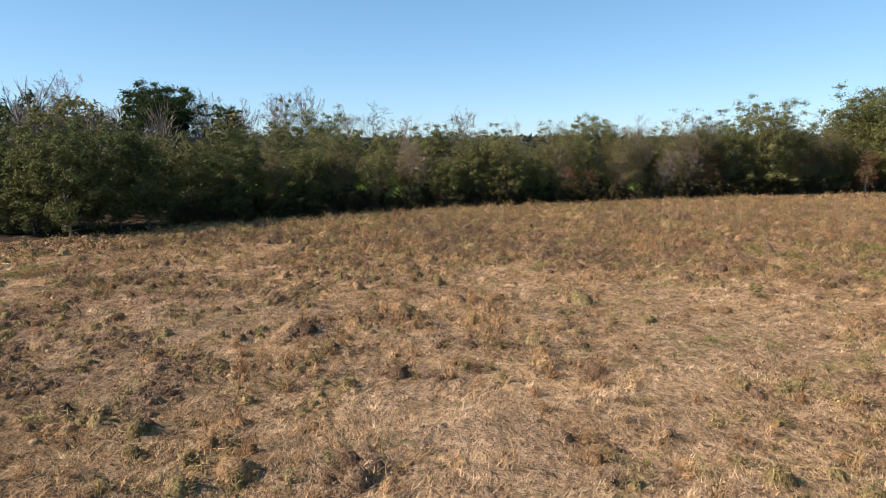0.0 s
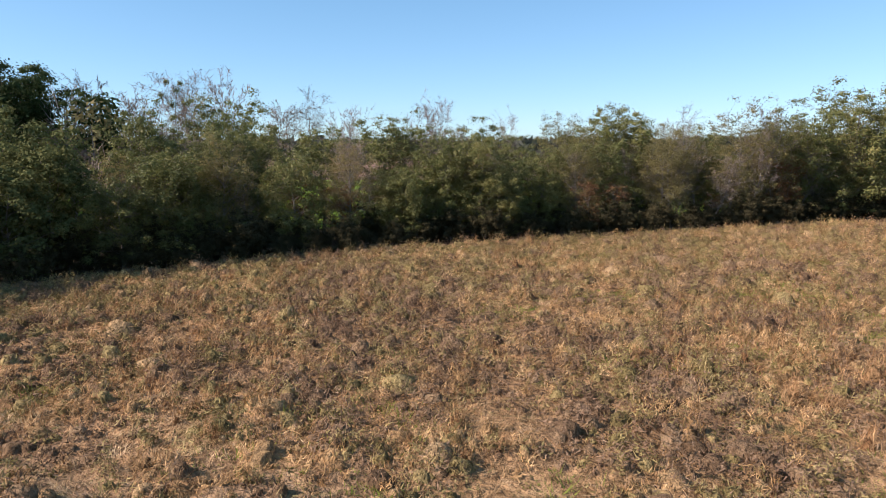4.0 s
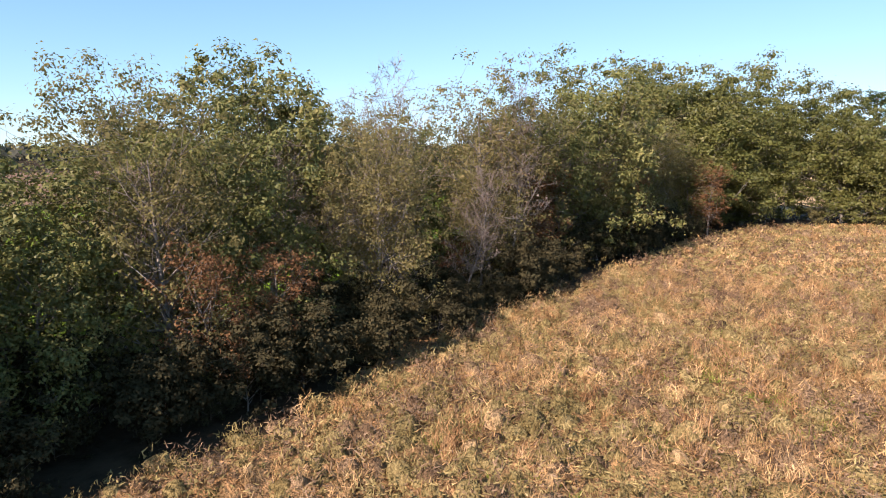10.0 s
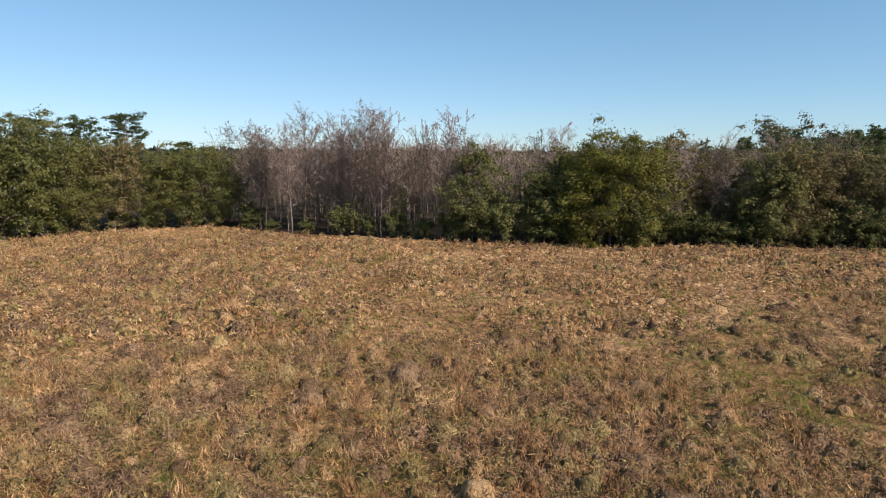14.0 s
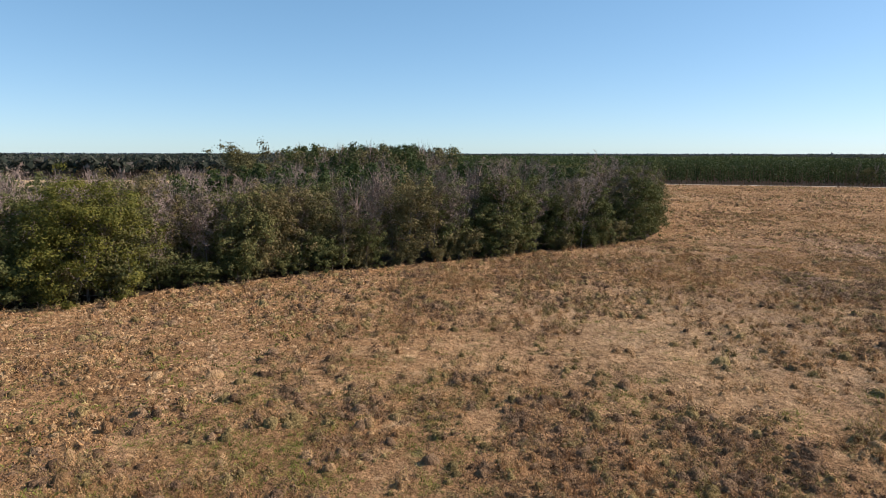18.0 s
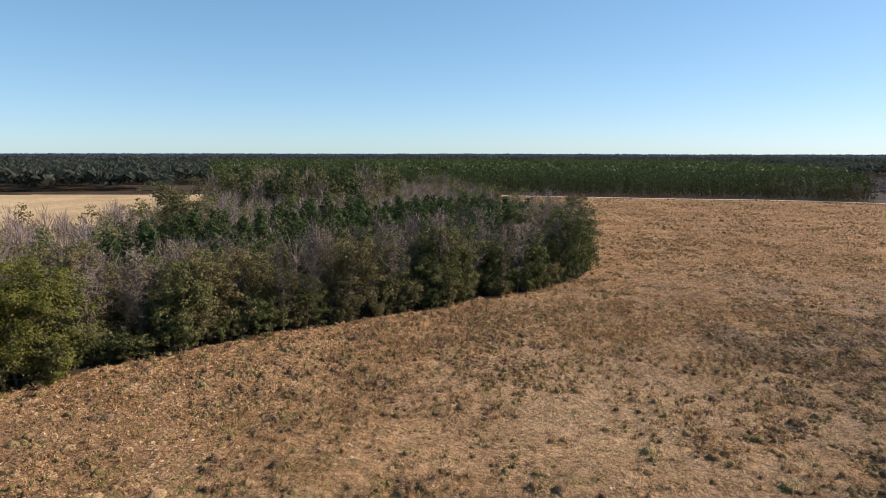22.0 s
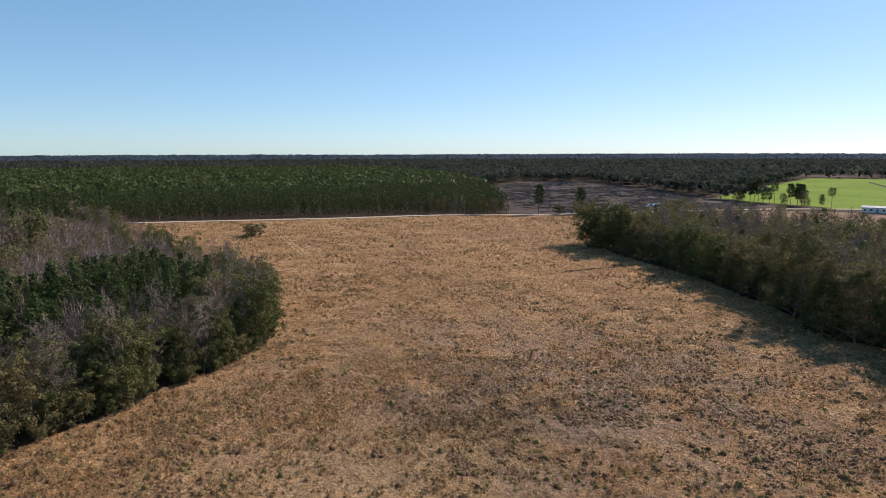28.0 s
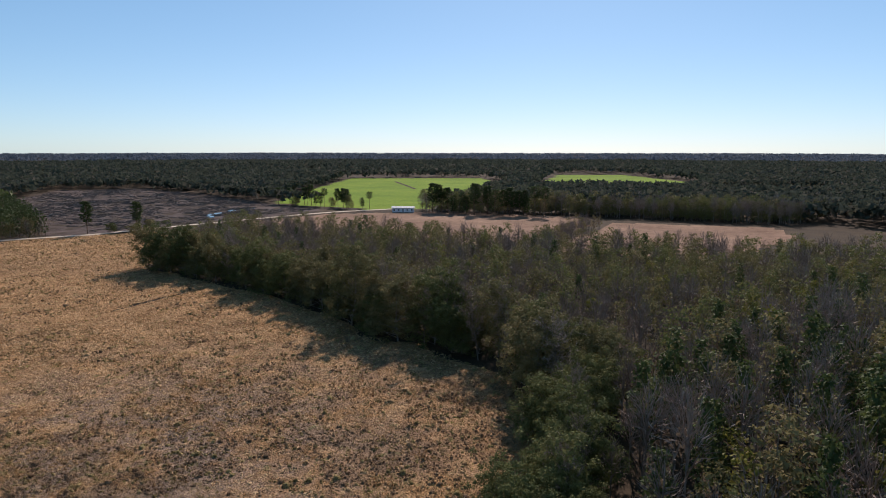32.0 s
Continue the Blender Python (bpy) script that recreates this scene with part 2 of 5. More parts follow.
RUST_GRASS = leafy("rust_grass", [(0.0, (0.19, 0.095, 0.045)), (0.35, (0.32, 0.175, 0.082)), (0.7, (0.44, 0.265, 0.13)), (1.0, (0.58, 0.4, 0.22))], 0.06, 0.7, 0.0, 0.05, 0.8)
STRAW = leafy("straw_grass", [(0.0, (0.300, 0.176, 0.088)), (0.35, (0.480, 0.309, 0.154)), (0.7, (0.620, 0.423, 0.229)), (1.0, (0.740, 0.541, 0.321))], 0.06, 0.7, 0.0, 0.05, 0.8)
WEED = leafy("dead_weed", [(0.0, (0.125, 0.076, 0.048)), (0.5, (0.215, 0.138, 0.086)), (1.0, (0.33, 0.222, 0.14))], 0.06, 0.8, 0.0, 0.05, 0.8)
OLIVE_WEED = leafy("olive_weed", [(0.0, (0.16, 0.124, 0.05)), (0.5, (0.265, 0.205, 0.085)), (1.0, (0.4, 0.305, 0.14))], 0.06, 0.8, 0.0, 0.05, 0.8)
GREEN_WEED = leafy("green_weed", [(0.0, (0.105, 0.155, 0.028)), (0.5, (0.19, 0.225, 0.042)), (1.0, (0.31, 0.28, 0.08))], 0.3, 0.7, 0.0, 0.05, 0.6)


def thatch(name, stops):
    """The dense heart of a grass or weed clump: fibrous, each clump with its own tint."""
    def col(t):
        mx = t.nodes.new("ShaderNodeMix")
        mx.inputs[0].default_value = 0.45
        t.links.new(t.nodes.new("ShaderNodeNewGeometry").outputs["Random Per Island"], mx.inputs[2])
        t.links.new(spots(t, 2.0, 4, 0.7), mx.inputs[3])
        base = ramp(t, mx.outputs[0], stops)
        return mixed(t, 1.0, base, ramp(t, spots(t, 13, 4, 0.75, (1, 1, 0.35)), [(0.34, (0.38, 0.36, 0.34)), (0.5, (0.95, 0.95, 0.95)), (0.66, (1.4, 1.4, 1.4))]), "MULTIPLY")
    return solid(name, col, 0.95, lambda t: spots(t, 8, 4, 0.75, (1, 1, 0.45)), 1.0, 0.2)


HEARTS = {
    STRAW: thatch("straw_thatch", [(0.2, (0.29, 0.18, 0.094)), (0.5, (0.45, 0.295, 0.158)), (0.8, (0.6, 0.42, 0.24))]),
    BROOM: thatch("broom_thatch", [(0.2, (0.23, 0.138, 0.066)), (0.5, (0.38, 0.24, 0.118)), (0.8, (0.52, 0.355, 0.188))]),
    RUST_GRASS: thatch("rust_thatch", [(0.2, (0.18, 0.092, 0.042)), (0.5, (0.29, 0.165, 0.078)), (0.8, (0.41, 0.26, 0.13))]),
    WEED: thatch("weed_thatch", [(0.2, (0.13, 0.082, 0.046)), (0.5, (0.22, 0.14, 0.08)), (0.8, (0.33, 0.22, 0.125))]),
    OLIVE_WEED: thatch("olive_thatch", [(0.2, (0.17, 0.125, 0.052)), (0.5, (0.265, 0.2, 0.085)), (0.8, (0.38, 0.285, 0.13))]),
}
# greens muted towards blue, so the colour itself holds some distance haze
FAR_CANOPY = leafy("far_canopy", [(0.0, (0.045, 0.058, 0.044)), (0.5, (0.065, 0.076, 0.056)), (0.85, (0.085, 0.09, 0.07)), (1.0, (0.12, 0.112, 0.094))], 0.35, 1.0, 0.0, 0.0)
# haze over the farthest woods is mixed into this blue-grey leaf colour
HAZE_BLUE_CANOPY = leafy("haze_blue_canopy", [(0.0, (0.06, 0.085, 0.115)), (0.5, (0.075, 0.1, 0.132)), (1.0, (0.1, 0.12, 0.145))], 0.5, 1.0, 0.0, 0.0)

# ---- mesh tools ----


def mesh_np(name, v, f, mats, idx=None, smooth=False):
    """A mesh from arrays of places and of faces that all have the same number of corners."""
    me = bpy.data.meshes.new(name)
    v, f = np.asarray(v, np.float32), np.asarray(f, np.int32)
    k = f.shape[1]
    me.vertices.add(len(v))
    me.vertices.foreach_set("co", v.ravel())
    me.loops.add(f.size)
    me.loops.foreach_set("vertex_index", f.ravel())
    me.polygons.add(len(f))
    me.polygons.foreach_set("loop_start", np.arange(0, f.size, k, dtype=np.int32))
    for m in mats:
        me.materials.append(m)
    if idx is not None:
        me.polygons.foreach_set("material_index", np.asarray(idx, np.int32))
    me.polygons.foreach_set("use_smooth", np.full(len(f), smooth))
    me.update(calc_edges=True)
    return me


def part(name, me, parent, label=""):
    ob = new(name, me)
    ob.parent = parent
    return tagged(ob, label)


def hash01(ix, iy, seed):
    h = np.sin(ix * 127.1 + iy * 311.7 + seed * 74.7) * 43758.5453
    return h - np.floor(h)


def value_noise(x, y, size, seed=0):
    x, y = np.asarray(x) / size, np.asarray(y) / size
    ix, iy = np.floor(x), np.floor(y)
    u, w = x - ix, y - iy
    u, w = u * u * (3 - 2 * u), w * w * (3 - 2 * w)
    a, b = hash01(ix, iy, seed), hash01(ix + 1, iy, seed)
    c, d = hash01(ix, iy + 1, seed), hash01(ix + 1, iy + 1, seed)
    return (a * (1 - u) + b * u) * (1 - w) + (c * (1 - u) + d * u) * w


def fbm(x, y, size, seed=0):
    return (value_noise(x, y, size, seed) + 0.5 * value_noise(x, y, size / 2.1, seed + 3) + 0.25 * value_noise(x, y, size / 4.3, seed + 7)) / 1.75


def inside(poly, x, y):
    x, y = np.asarray(x, float), np.asarray(y, float)
    hit = np.zeros(x.shape, bool)
    for (x0, y0), (x1, y1) in zip(poly, poly[1:] + poly[:1]):
        cross = (y0 > y) != (y1 > y)
        hit ^= cross & (x < (x1 - x0) * (y - y0) / ((y1 - y0) or 1e-9) + x0)
    return hit


def scatter(poly, gap, rng, rough_edge=0.0):
    """Jittered places inside an outline, about gap apart."""
    p = np.array(poly)
    lo, hi = p.min(0), p.max(0)
    gx, gy = np.meshgrid(np.arange(lo[0], hi[0], gap), np.arange(lo[1], hi[1], gap))
    x = gx.ravel() + rng.uniform(-0.48, 0.48, gx.size) * gap
    y = gy.ravel() + rng.uniform(-0.48, 0.48, gx.size) * gap
    k = inside(poly, x, y)
    return x[k], y[k]


def along(line, gap, rng, off=(0.0, 0.0)):
    """Places along a line, about gap apart, set off to the line's left by a range."""
    out = []
    for (x0, y0), (x1, y1) in zip(line, line[1:]):
        d = math.hypot(x1 - x0, y1 - y0)
        n = max(1, round(d / gap))
        for i in range(n):
            s = (i + rng.uniform(0.1, 0.9)) / n
            o = rng.uniform(*off)
            out.append((x0 + (x1 - x0) * s - (y1 - y0) / d * o, y0 + (y1 - y0) * s + (x1 - x0) / d * o))
    return out


# ---- plan ----
# the meadow's outline, where the woods' ground line runs
NORTH_EDGE = [(-36, 56), (-28, 65), (-19, 73), (-10, 80), (0, 85), (10, 88.5), (20, 92), (31, 96.5), (41, 100), (55, 105), (69, 108)]
EAST_EDGE = [(69, 108), (82, 107), (90, 100), (100, 85), (106, 66), (109, 54), (105, 45)]
SOUTH_EDGE = [(105, 45), (92, 42), (82, 36.5), (73, 30), (64, 22), (56, 14), (46, 4.5), (35, -3.5), (21, -13), (9, -23), (-1, -33.5), (-6, -46)]
TIP_EDGE = [(-6, -46), (-8, -62), (-5, -85), (3, -110), (9, -140), (18, -185), (26, -215), (32, -246)]
WEST_EDGE = [(-129, -105), (-121, -66), (-114, -40), (-104, -13), (-92, 6), (-90, 20), (-81, 42), (-66, 53), (-50, 57), (-36, 56)]
ROADSIDE = [(60, -268), (32, -262), (0, -254), (-40, -243), (-80, -232), (-130, -222), (-165, -206), (-180, -196)]
GRASS_EDGE = [(-36, 53), (-28, 61), (-19, 69), (-10, 76.5), (0, 81), (10, 84.5), (20, 88.5), (31, 93), (41, 96.5), (55, 101.5), (69, 105)]
MEADOW_LINE = GRASS_EDGE + EAST_EDGE[1:] + SOUTH_EDGE[1:] + TIP_EDGE[1:] + ROADSIDE[1:] + [(-200, -185), (-190, -150), (-150, -118)] + WEST_EDGE[:-1]

# ---- ground ----


def land(x, y):
    r = np.hypot(x - 20, y - 70)
    far = np.clip((r - 1200) / 3500, 0, 1)
    return 4 * far ** 1.5 + far * 5 * (value_noise(x, y, 900, 5) - 0.5)


rings = np.concatenate([[0], np.geomspace(30, 4850, 60)])
turns = np.linspace(0, 2 * np.pi, 160, endpoint=False)
gx = 20 + rings[:, None] * np.cos(turns)[None]
gy = 70 + rings[:, None] * np.sin(turns)[None]
gv = np.stack([gx, gy, land(gx, gy)], -1).reshape(-1, 3)
gi, gj = np.meshgrid(np.arange(len(rings) - 1), np.arange(len(turns)), indexing="ij")
gj2 = (gj + 1) % len(turns)
gf = np.stack([gi * 160 + gj, (gi + 1) * 160 + gj, (gi + 1) * 160 + gj2, gi * 160 + gj2], -1).reshape(-1, 4)
ground = new("ground", mesh_np("ground", gv, gf, [LITTER], smooth=True))
tagged(ground, "flat woodland ground covered in brown leaf litter", "ground", kind="structure")


def tussocks(x, y, size, seed):
    """Rounded humps of grass, one to each jittered square."""
    best = np.zeros(np.shape(x))
    ix, iy = np.floor(np.asarray(x) / size), np.floor(np.asarray(y) / size)
    for dx in (-1, 0, 1):
        for dy in (-1, 0, 1):
            cx, cy = ix + dx, iy + dy
            px = (cx + 0.15 + 0.7 * hash01(cx, cy, seed)) * size
            py = (cy + 0.15 + 0.7 * hash01(cx, cy, seed + 1)) * size
            high = hash01(cx, cy, seed + 2) ** 1.5
            best = np.maximum(best, high * np.exp(-((x - px) ** 2 + (y - py) ** 2) / (0.33 * size) ** 2))
    return best


def meadow_top(x, y):
    return 0.10 + 0.16 * (fbm(x, y, 5.0, 1) - 0.5) + 0.27 * tussocks(x, y, 1.15, 3) + 0.22 * tussocks(x, y, 2.3, 9)


def field(name, poly, cell, z, rough, mat, label, category, wobble=0.0, seed=0, humps=0.0):
    p = np.array(poly)
    lo, hi = p.min(0) - cell, p.max(0) + cell
    xs, ys = np.arange(lo[0], hi[0] + cell, cell), np.arange(lo[1], hi[1] + cell, cell)
    x, y = np.meshgrid(xs, ys, indexing="ij")
    zz = meadow_top(x, y) if humps else z + rough * (fbm(x, y, 5.0, seed) - 0.5) + land(x, y)
    v = np.stack([x, y, zz], -1).reshape(-1, 3)
    i, j = np.meshgrid(np.arange(len(xs) - 1), np.arange(len(ys) - 1), indexing="ij")
    n = len(ys)
    f = np.stack([i * n + j, (i + 1) * n + j, (i + 1) * n + j + 1, i * n + j + 1], -1).reshape(-1, 4)
    c = v[f].mean(1)
    f = f[inside(poly, c[:, 0] + wobble * (value_noise(c[:, 0], c[:, 1], 9, 2) - 0.5), c[:, 1] + wobble * (value_noise(c[:, 0], c[:, 1], 9, 8) - 0.5))]
    ids, f2 = np.unique(f, return_inverse=True)
    ob = new(name, mesh_np(name, v[ids], f2.reshape(f.shape), [mat], smooth=True))
    return tagged(ob, label, category, kind="structure")


MEADOW_NEAR = GRASS_EDGE + EAST_EDGE[1:] + SOUTH_EDGE[1:] + [(-8, -62), (-119, -62)] + WEST_EDGE[2:-1]
MEADOW_FAR = [(-8, -62)] + TIP_EDGE[2:] + ROADSIDE[1:] + [(-200, -185), (-190, -150), (-150, -118), WEST_EDGE[0], (-119, -62)]
field("meadow", MEADOW_NEAR, 0.36, 0.10, 0.16, MEADOW, "wide dry meadow of matted tan straw grass", "meadow", 4.0, 1, 0.42)
field("meadow_beyond", MEADOW_FAR, 1.0, 0.10, 0.16, MEADOW, "far end of the dry tan meadow by the track", "meadow", 4.0, 1, 0.42)
field("crop_field_south", [(-40, 106), (-20, 91.5), (-10, 93.5), (0, 96.5), (20, 102.5), (41, 110.5), (66, 117), (74, 128), (120, 190), (-110, 190), (-110, 140)], 3.0, 0.06, 0.05, CROP, "bright green winter crop field behind the trees", "field")
field("fallow_field_south", [(-260, 190), (200, 190), (260, 420), (-330, 420)], 8.0, 0.06, 0.1, FALLOW, "reddish-brown fallow field", "field")
field("tan_field_east", [(118, 62), (230, 50), (250, 190), (125, 190), (100, 126)], 4.0, 0.06, 0.1, TANFIELD, "dry tan field beyond the tree line", "field")
field("tan_field_side", [(95, -70), (150, -60), (260, -120), (330, -250), (150, -262), (112, -180)], 4.0, 0.06, 0.1, TANFIELD, "dry tan field behind the wood", "field")
field("fallow_field_west", [(-226, -150), (-256, -172), (-312, -158), (-350, -108), (-364, -6), (-308, 5), (-226, -20)], 4.0, 0.06, 0.2, FALLOW, "reddish-brown fallow field with dark weed streaks", "field")
field("fallow_field_far", [(-226, 8), (-338, 12), (-350, 92), (-310, 100), (-226, 70)], 4.0, 0.06, 0.2, FALLOW, "reddish-brown overgrown fallow field", "field")
field("cleared_land", [(-168, -214), (-184, -200), (-264, -186), (-330, -172), (-358, -244), (-400, -330), (-450, -480), (-395, -540), (-272, -430), (-228, -328)], 5.0, 0.06, 0.5, SLASH, "cleared timber land with grey-brown stumps and slash", "cleared land")
field("crop_field_west", [(-350, -150), (-362, -242), (-522, -324), (-752, -428), (-835, -264), (-700, -190), (-420, -130), (-372, -118)], 8.0, 0.06, 0.1, CROP, "bright green winter crop field", "field")
field("crop_field_far", [(-640, -130), (-960, -190), (-1000, -205), (-1050, -106), (-830, 20), (-690, 34)], 10.0, 0.06, 0.1, CROP, "distant bright green crop field", "field")

FAR_FIELDS = [
    ("tan_field_far", [(370, -1270), (515, -1300), (640, -1640), (470, -1600)], TANFIELD, "distant pale tan field"),
    ("crop_field_distant", [(-1240, -600), (-1480, -560), (-1500, -500), (-1300, -480)], CROP, "distant green field"),
    ("tan_field_distant", [(-560, 40), (-700, 60), (-700, 150), (-590, 140)], TANFIELD, "pale tan field between woods"),
    ("pale_field_distant", [(-1500, -1380), (-1960, -1600), (-1900, -1760), (-1480, -1480)], TANFIELD, "distant pale field"),
    ("pale_field_south", [(-80, -1430), (-240, -1370), (-260, -1480), (-100, -1540)], TANFIELD, "distant pale field"),
]
for far_name, far_poly, far_mat, far_label in FAR_FIELDS:
    field(far_name, far_poly, 12.0, 0.1, 0.1, far_mat, far_label, "field")


def ribbon(name, line, width, z, mat, label, category, seed=0):
    v, f = [], []
    pts = [Vector((*p, 0)) for p in line]
    for i, p in enumerate(pts):
        a, b = pts[max(i - 1, 0)], pts[min(i + 1, len(pts) - 1)]
        d = (b - a).normalized()
        n = Vector((-d.y, d.x, 0))
        for s, dz in ((-0.5, 0.0), (-0.2, 0.05), (0.0, 0.08), (0.2, 0.05), (0.5, 0.0)):
            w = width * (s + (0.06 * (hash01(i, s * 10, seed) - 0.5)))
            q = p + n * w
            v.append((q.x, q.y, z + dz))
        if i:
            f += [(5 * i - 5 + k, 5 * i + k, 5 * i + k + 1, 5 * i - 4 + k) for k in range(4)]
    ob = new(name, mesh_np(name, v, f, [mat], smooth=True))
    return tagged(ob, label, category, kind="structure")


def smooth_line(line, step):
    out = []
    p = [line[0]] + list(line) + [line[-1]]
    for i in range(1, len(p) - 2):
        n = max(2, int(math.dist(p[i], p[i + 1]) / step))
        for k in range(n):
            s = k / n
            out.append(tuple(0.5 * (2 * p[i][c] + (p[i + 1][c] - p[i - 1][c]) * s + (2 * p[i - 1][c] - 5 * p[i][c] + 4 * p[i + 1][c] - p[i + 2][c]) * s * s + (3 * p[i][c] - p[i - 1][c] - 3 * p[i + 1][c] + p[i + 2][c]) * s ** 3) for c in (0, 1)))
    return out + [line[-1]]


ribbon("road", smooth_line([(140, -278), (60, -271), (0, -258), (-80, -236), (-130, -226), (-166, -209), (-180, -200), (-202, -196), (-261, -181), (-312, -166), (-345, -148), (-372, -128)], 6), 4.6, 0.22, SAND, "pale sandy farm track with worn wheel ruts", "road")

ribbon("ditch", smooth_line([(-566, -230), (-610, -262), (-650, -292), (-694, -325)], 6), 4.0, 0.2, LITTER, "dark overgrown ditch across the crop field", "ditch")


def ruts(line, apart, width):
    """Two worn wheel ruts that follow the meadow's humps."""
    v, f = [], []
    pts = smooth_line(line, 1.2)
    for sign in (-1, 1):
        base = len(v)
        for i, (x, y) in enumerate(pts):
            a, b = pts[max(i - 1, 0)], pts[min(i + 1, len(pts) - 1)]
            ln = math.dist(a, b)
            nx, ny = -(b[1] - a[1]) / ln, (b[0] - a[0]) / ln
            for k in (-0.5, 0.0, 0.5):
                o = sign * apart / 2 + k * width * (0.8 + 0.4 * hash01(i, sign, 4))
                px, py = x + nx * o, y + ny * o
                v.append((px, py, float(meadow_top(np.array(px), np.array(py))) + (0.07 if k else 0.04)))
            if i:
                f += [(base + 3 * i - 3 + k, base + 3 * i + k, base + 3 * i + k + 1, base + 3 * i - 2 + k) for k in range(2)]
    ob = new("wheel_track", mesh_np("wheel_track", v, f, [TANFIELD], smooth=True))
    return tagged(ob, "pair of pale wheel ruts worn across the meadow", "track", kind="structure")


ruts([(-46, -238), (-42.6, -219), (-38.8, -180), (-35.5, -150), (-33.5, -127)], 1.8, 0.55)

# ---- trees ----


class Wood:
    """Gathers tapered limbs and leaves, then gives a trunk mesh and a crown mesh."""

    def __init__(self):
        self.tv, self.tf, self.tips = [], [], []

    def tube(self, pts, radii, sides):
        base = len(self.tv)
        for i, (p, r) in enumerate(zip(pts, radii)):
            d = (pts[min(i + 1, len(pts) - 1)] - pts[max(i - 1, 0)]).normalized()
            a = d.orthogonal().normalized()
            b = d.cross(a)
            for k in range(sides):
                w = 2 * math.pi * k / sides
                self.tv.append(p + (a * math.cos(w) + b * math.sin(w)) * r)
        for i in range(len(pts) - 1):
            for k in range(sides):
                k2 = (k + 1) % sides
                self.tf.append((base + i * sides + k, base + i * sides + k2, base + (i + 1) * sides + k2, base + (i + 1) * sides + k))

    def limb(self, rng, p, d, length, r, steps, wander, lift, sides):
        pts, radii = [p], [r]
        for i in range(steps):
            d = (d + Vector(rng.normal(0, wander, 3)) + Vector((0, 0, lift))).normalized()
            pts.append(pts[-1] + d * (length / steps))
            radii.append(max(r * (1 - (i + 1) / steps * 0.85), 0.006))
        self.tube(pts, radii, sides)
        return pts, radii


def leaves(rng, centres, spread, count, size, flat=0.75, long=1.5, wild=0.5):
    """Three-cornered leaves or leaf sprays, thick round the centres, facing out of their clump and up."""
    mid = np.asarray(centres, float)
    heart = mid.mean(0) * np.array([0, 0, 0.85])
    c0 = np.repeat(mid, count, 0)
    n = len(c0)
    off = rng.normal(0, 1, (n, 3)) * np.array([1, 1, flat]) * rng.uniform(0.35, 1.25, (n, 1))
    off *= np.minimum(1, 1.7 / (np.linalg.norm(off, axis=1, keepdims=True) + 1e-9))
    c = c0 + off * spread
    away = c - heart
    away /= np.linalg.norm(away, axis=1)[:, None] + 1e-9
    face = 0.6 * off + 0.7 * away + np.array([0, 0, 0.4]) + rng.normal(0, wild, (n, 3))
    face /= np.linalg.norm(face, axis=1)[:, None] + 1e-9
    a = np.cross(face, rng.normal(0, 1, (n, 3)))
    a /= np.linalg.norm(a, axis=1)[:, None] + 1e-9
    b = np.cross(face, a)
    s = size * rng.uniform(0.6, 1.4, (n, 1))
    v = np.stack([c - a * s * long * 0.45, c + b * s * 0.62 + a * s * 0.1, c + a * s * long * 0.5 - b * s * 0.3], 1).reshape(-1, 3)
    return v, np.arange(3 * n).reshape(-1, 3)


def clumped(rng, centres, radii, count, size, flat=0.6, long=1.4, wild=0.45):
    """Leaves in rounded clumps: thick on the upper and outer side of each clump, thin below, with air between the clumps."""
    c0, r0 = np.repeat(np.asarray(centres, float), count, 0), np.repeat(np.asarray(radii, float), count)[:, None]
    n = len(c0)
    d = rng.normal(0, 1, (n, 3))
    d /= np.linalg.norm(d, axis=1, keepdims=True) + 1e-9
    d[:, 2] = np.where((d[:, 2] < -0.15) & (rng.uniform(0, 1, n) < 0.65), -d[:, 2], d[:, 2])
    ragged = 1 + 0.3 * np.sin(d[:, :1] * 5 + c0[:, :1] * 3) * np.sin(d[:, 1:2] * 6 + c0[:, 2:3] * 2)
    c = c0 + d * r0 * ragged * np.array([1, 1, flat]) * rng.uniform(0.03, 1.3, (n, 1)) ** 0.6
    face = d + np.array([0, 0, 0.35]) + rng.normal(0, wild, (n, 3))
    face /= np.linalg.norm(face, axis=1)[:, None] + 1e-9
    a = np.cross(face, rng.normal(0, 1, (n, 3)))
    a /= np.linalg.norm(a, axis=1)[:, None] + 1e-9
    b = np.cross(face, a)
    s = size * rng.uniform(0.6, 1.4, (n, 1))
    v = np.stack([c - a * s * long * 0.45, c + b * s * 0.62 + a * s * 0.1, c + a * s * long * 0.5 - b * s * 0.3], 1).reshape(-1, 3)
    return v, np.arange(3 * n).reshape(-1, 3)


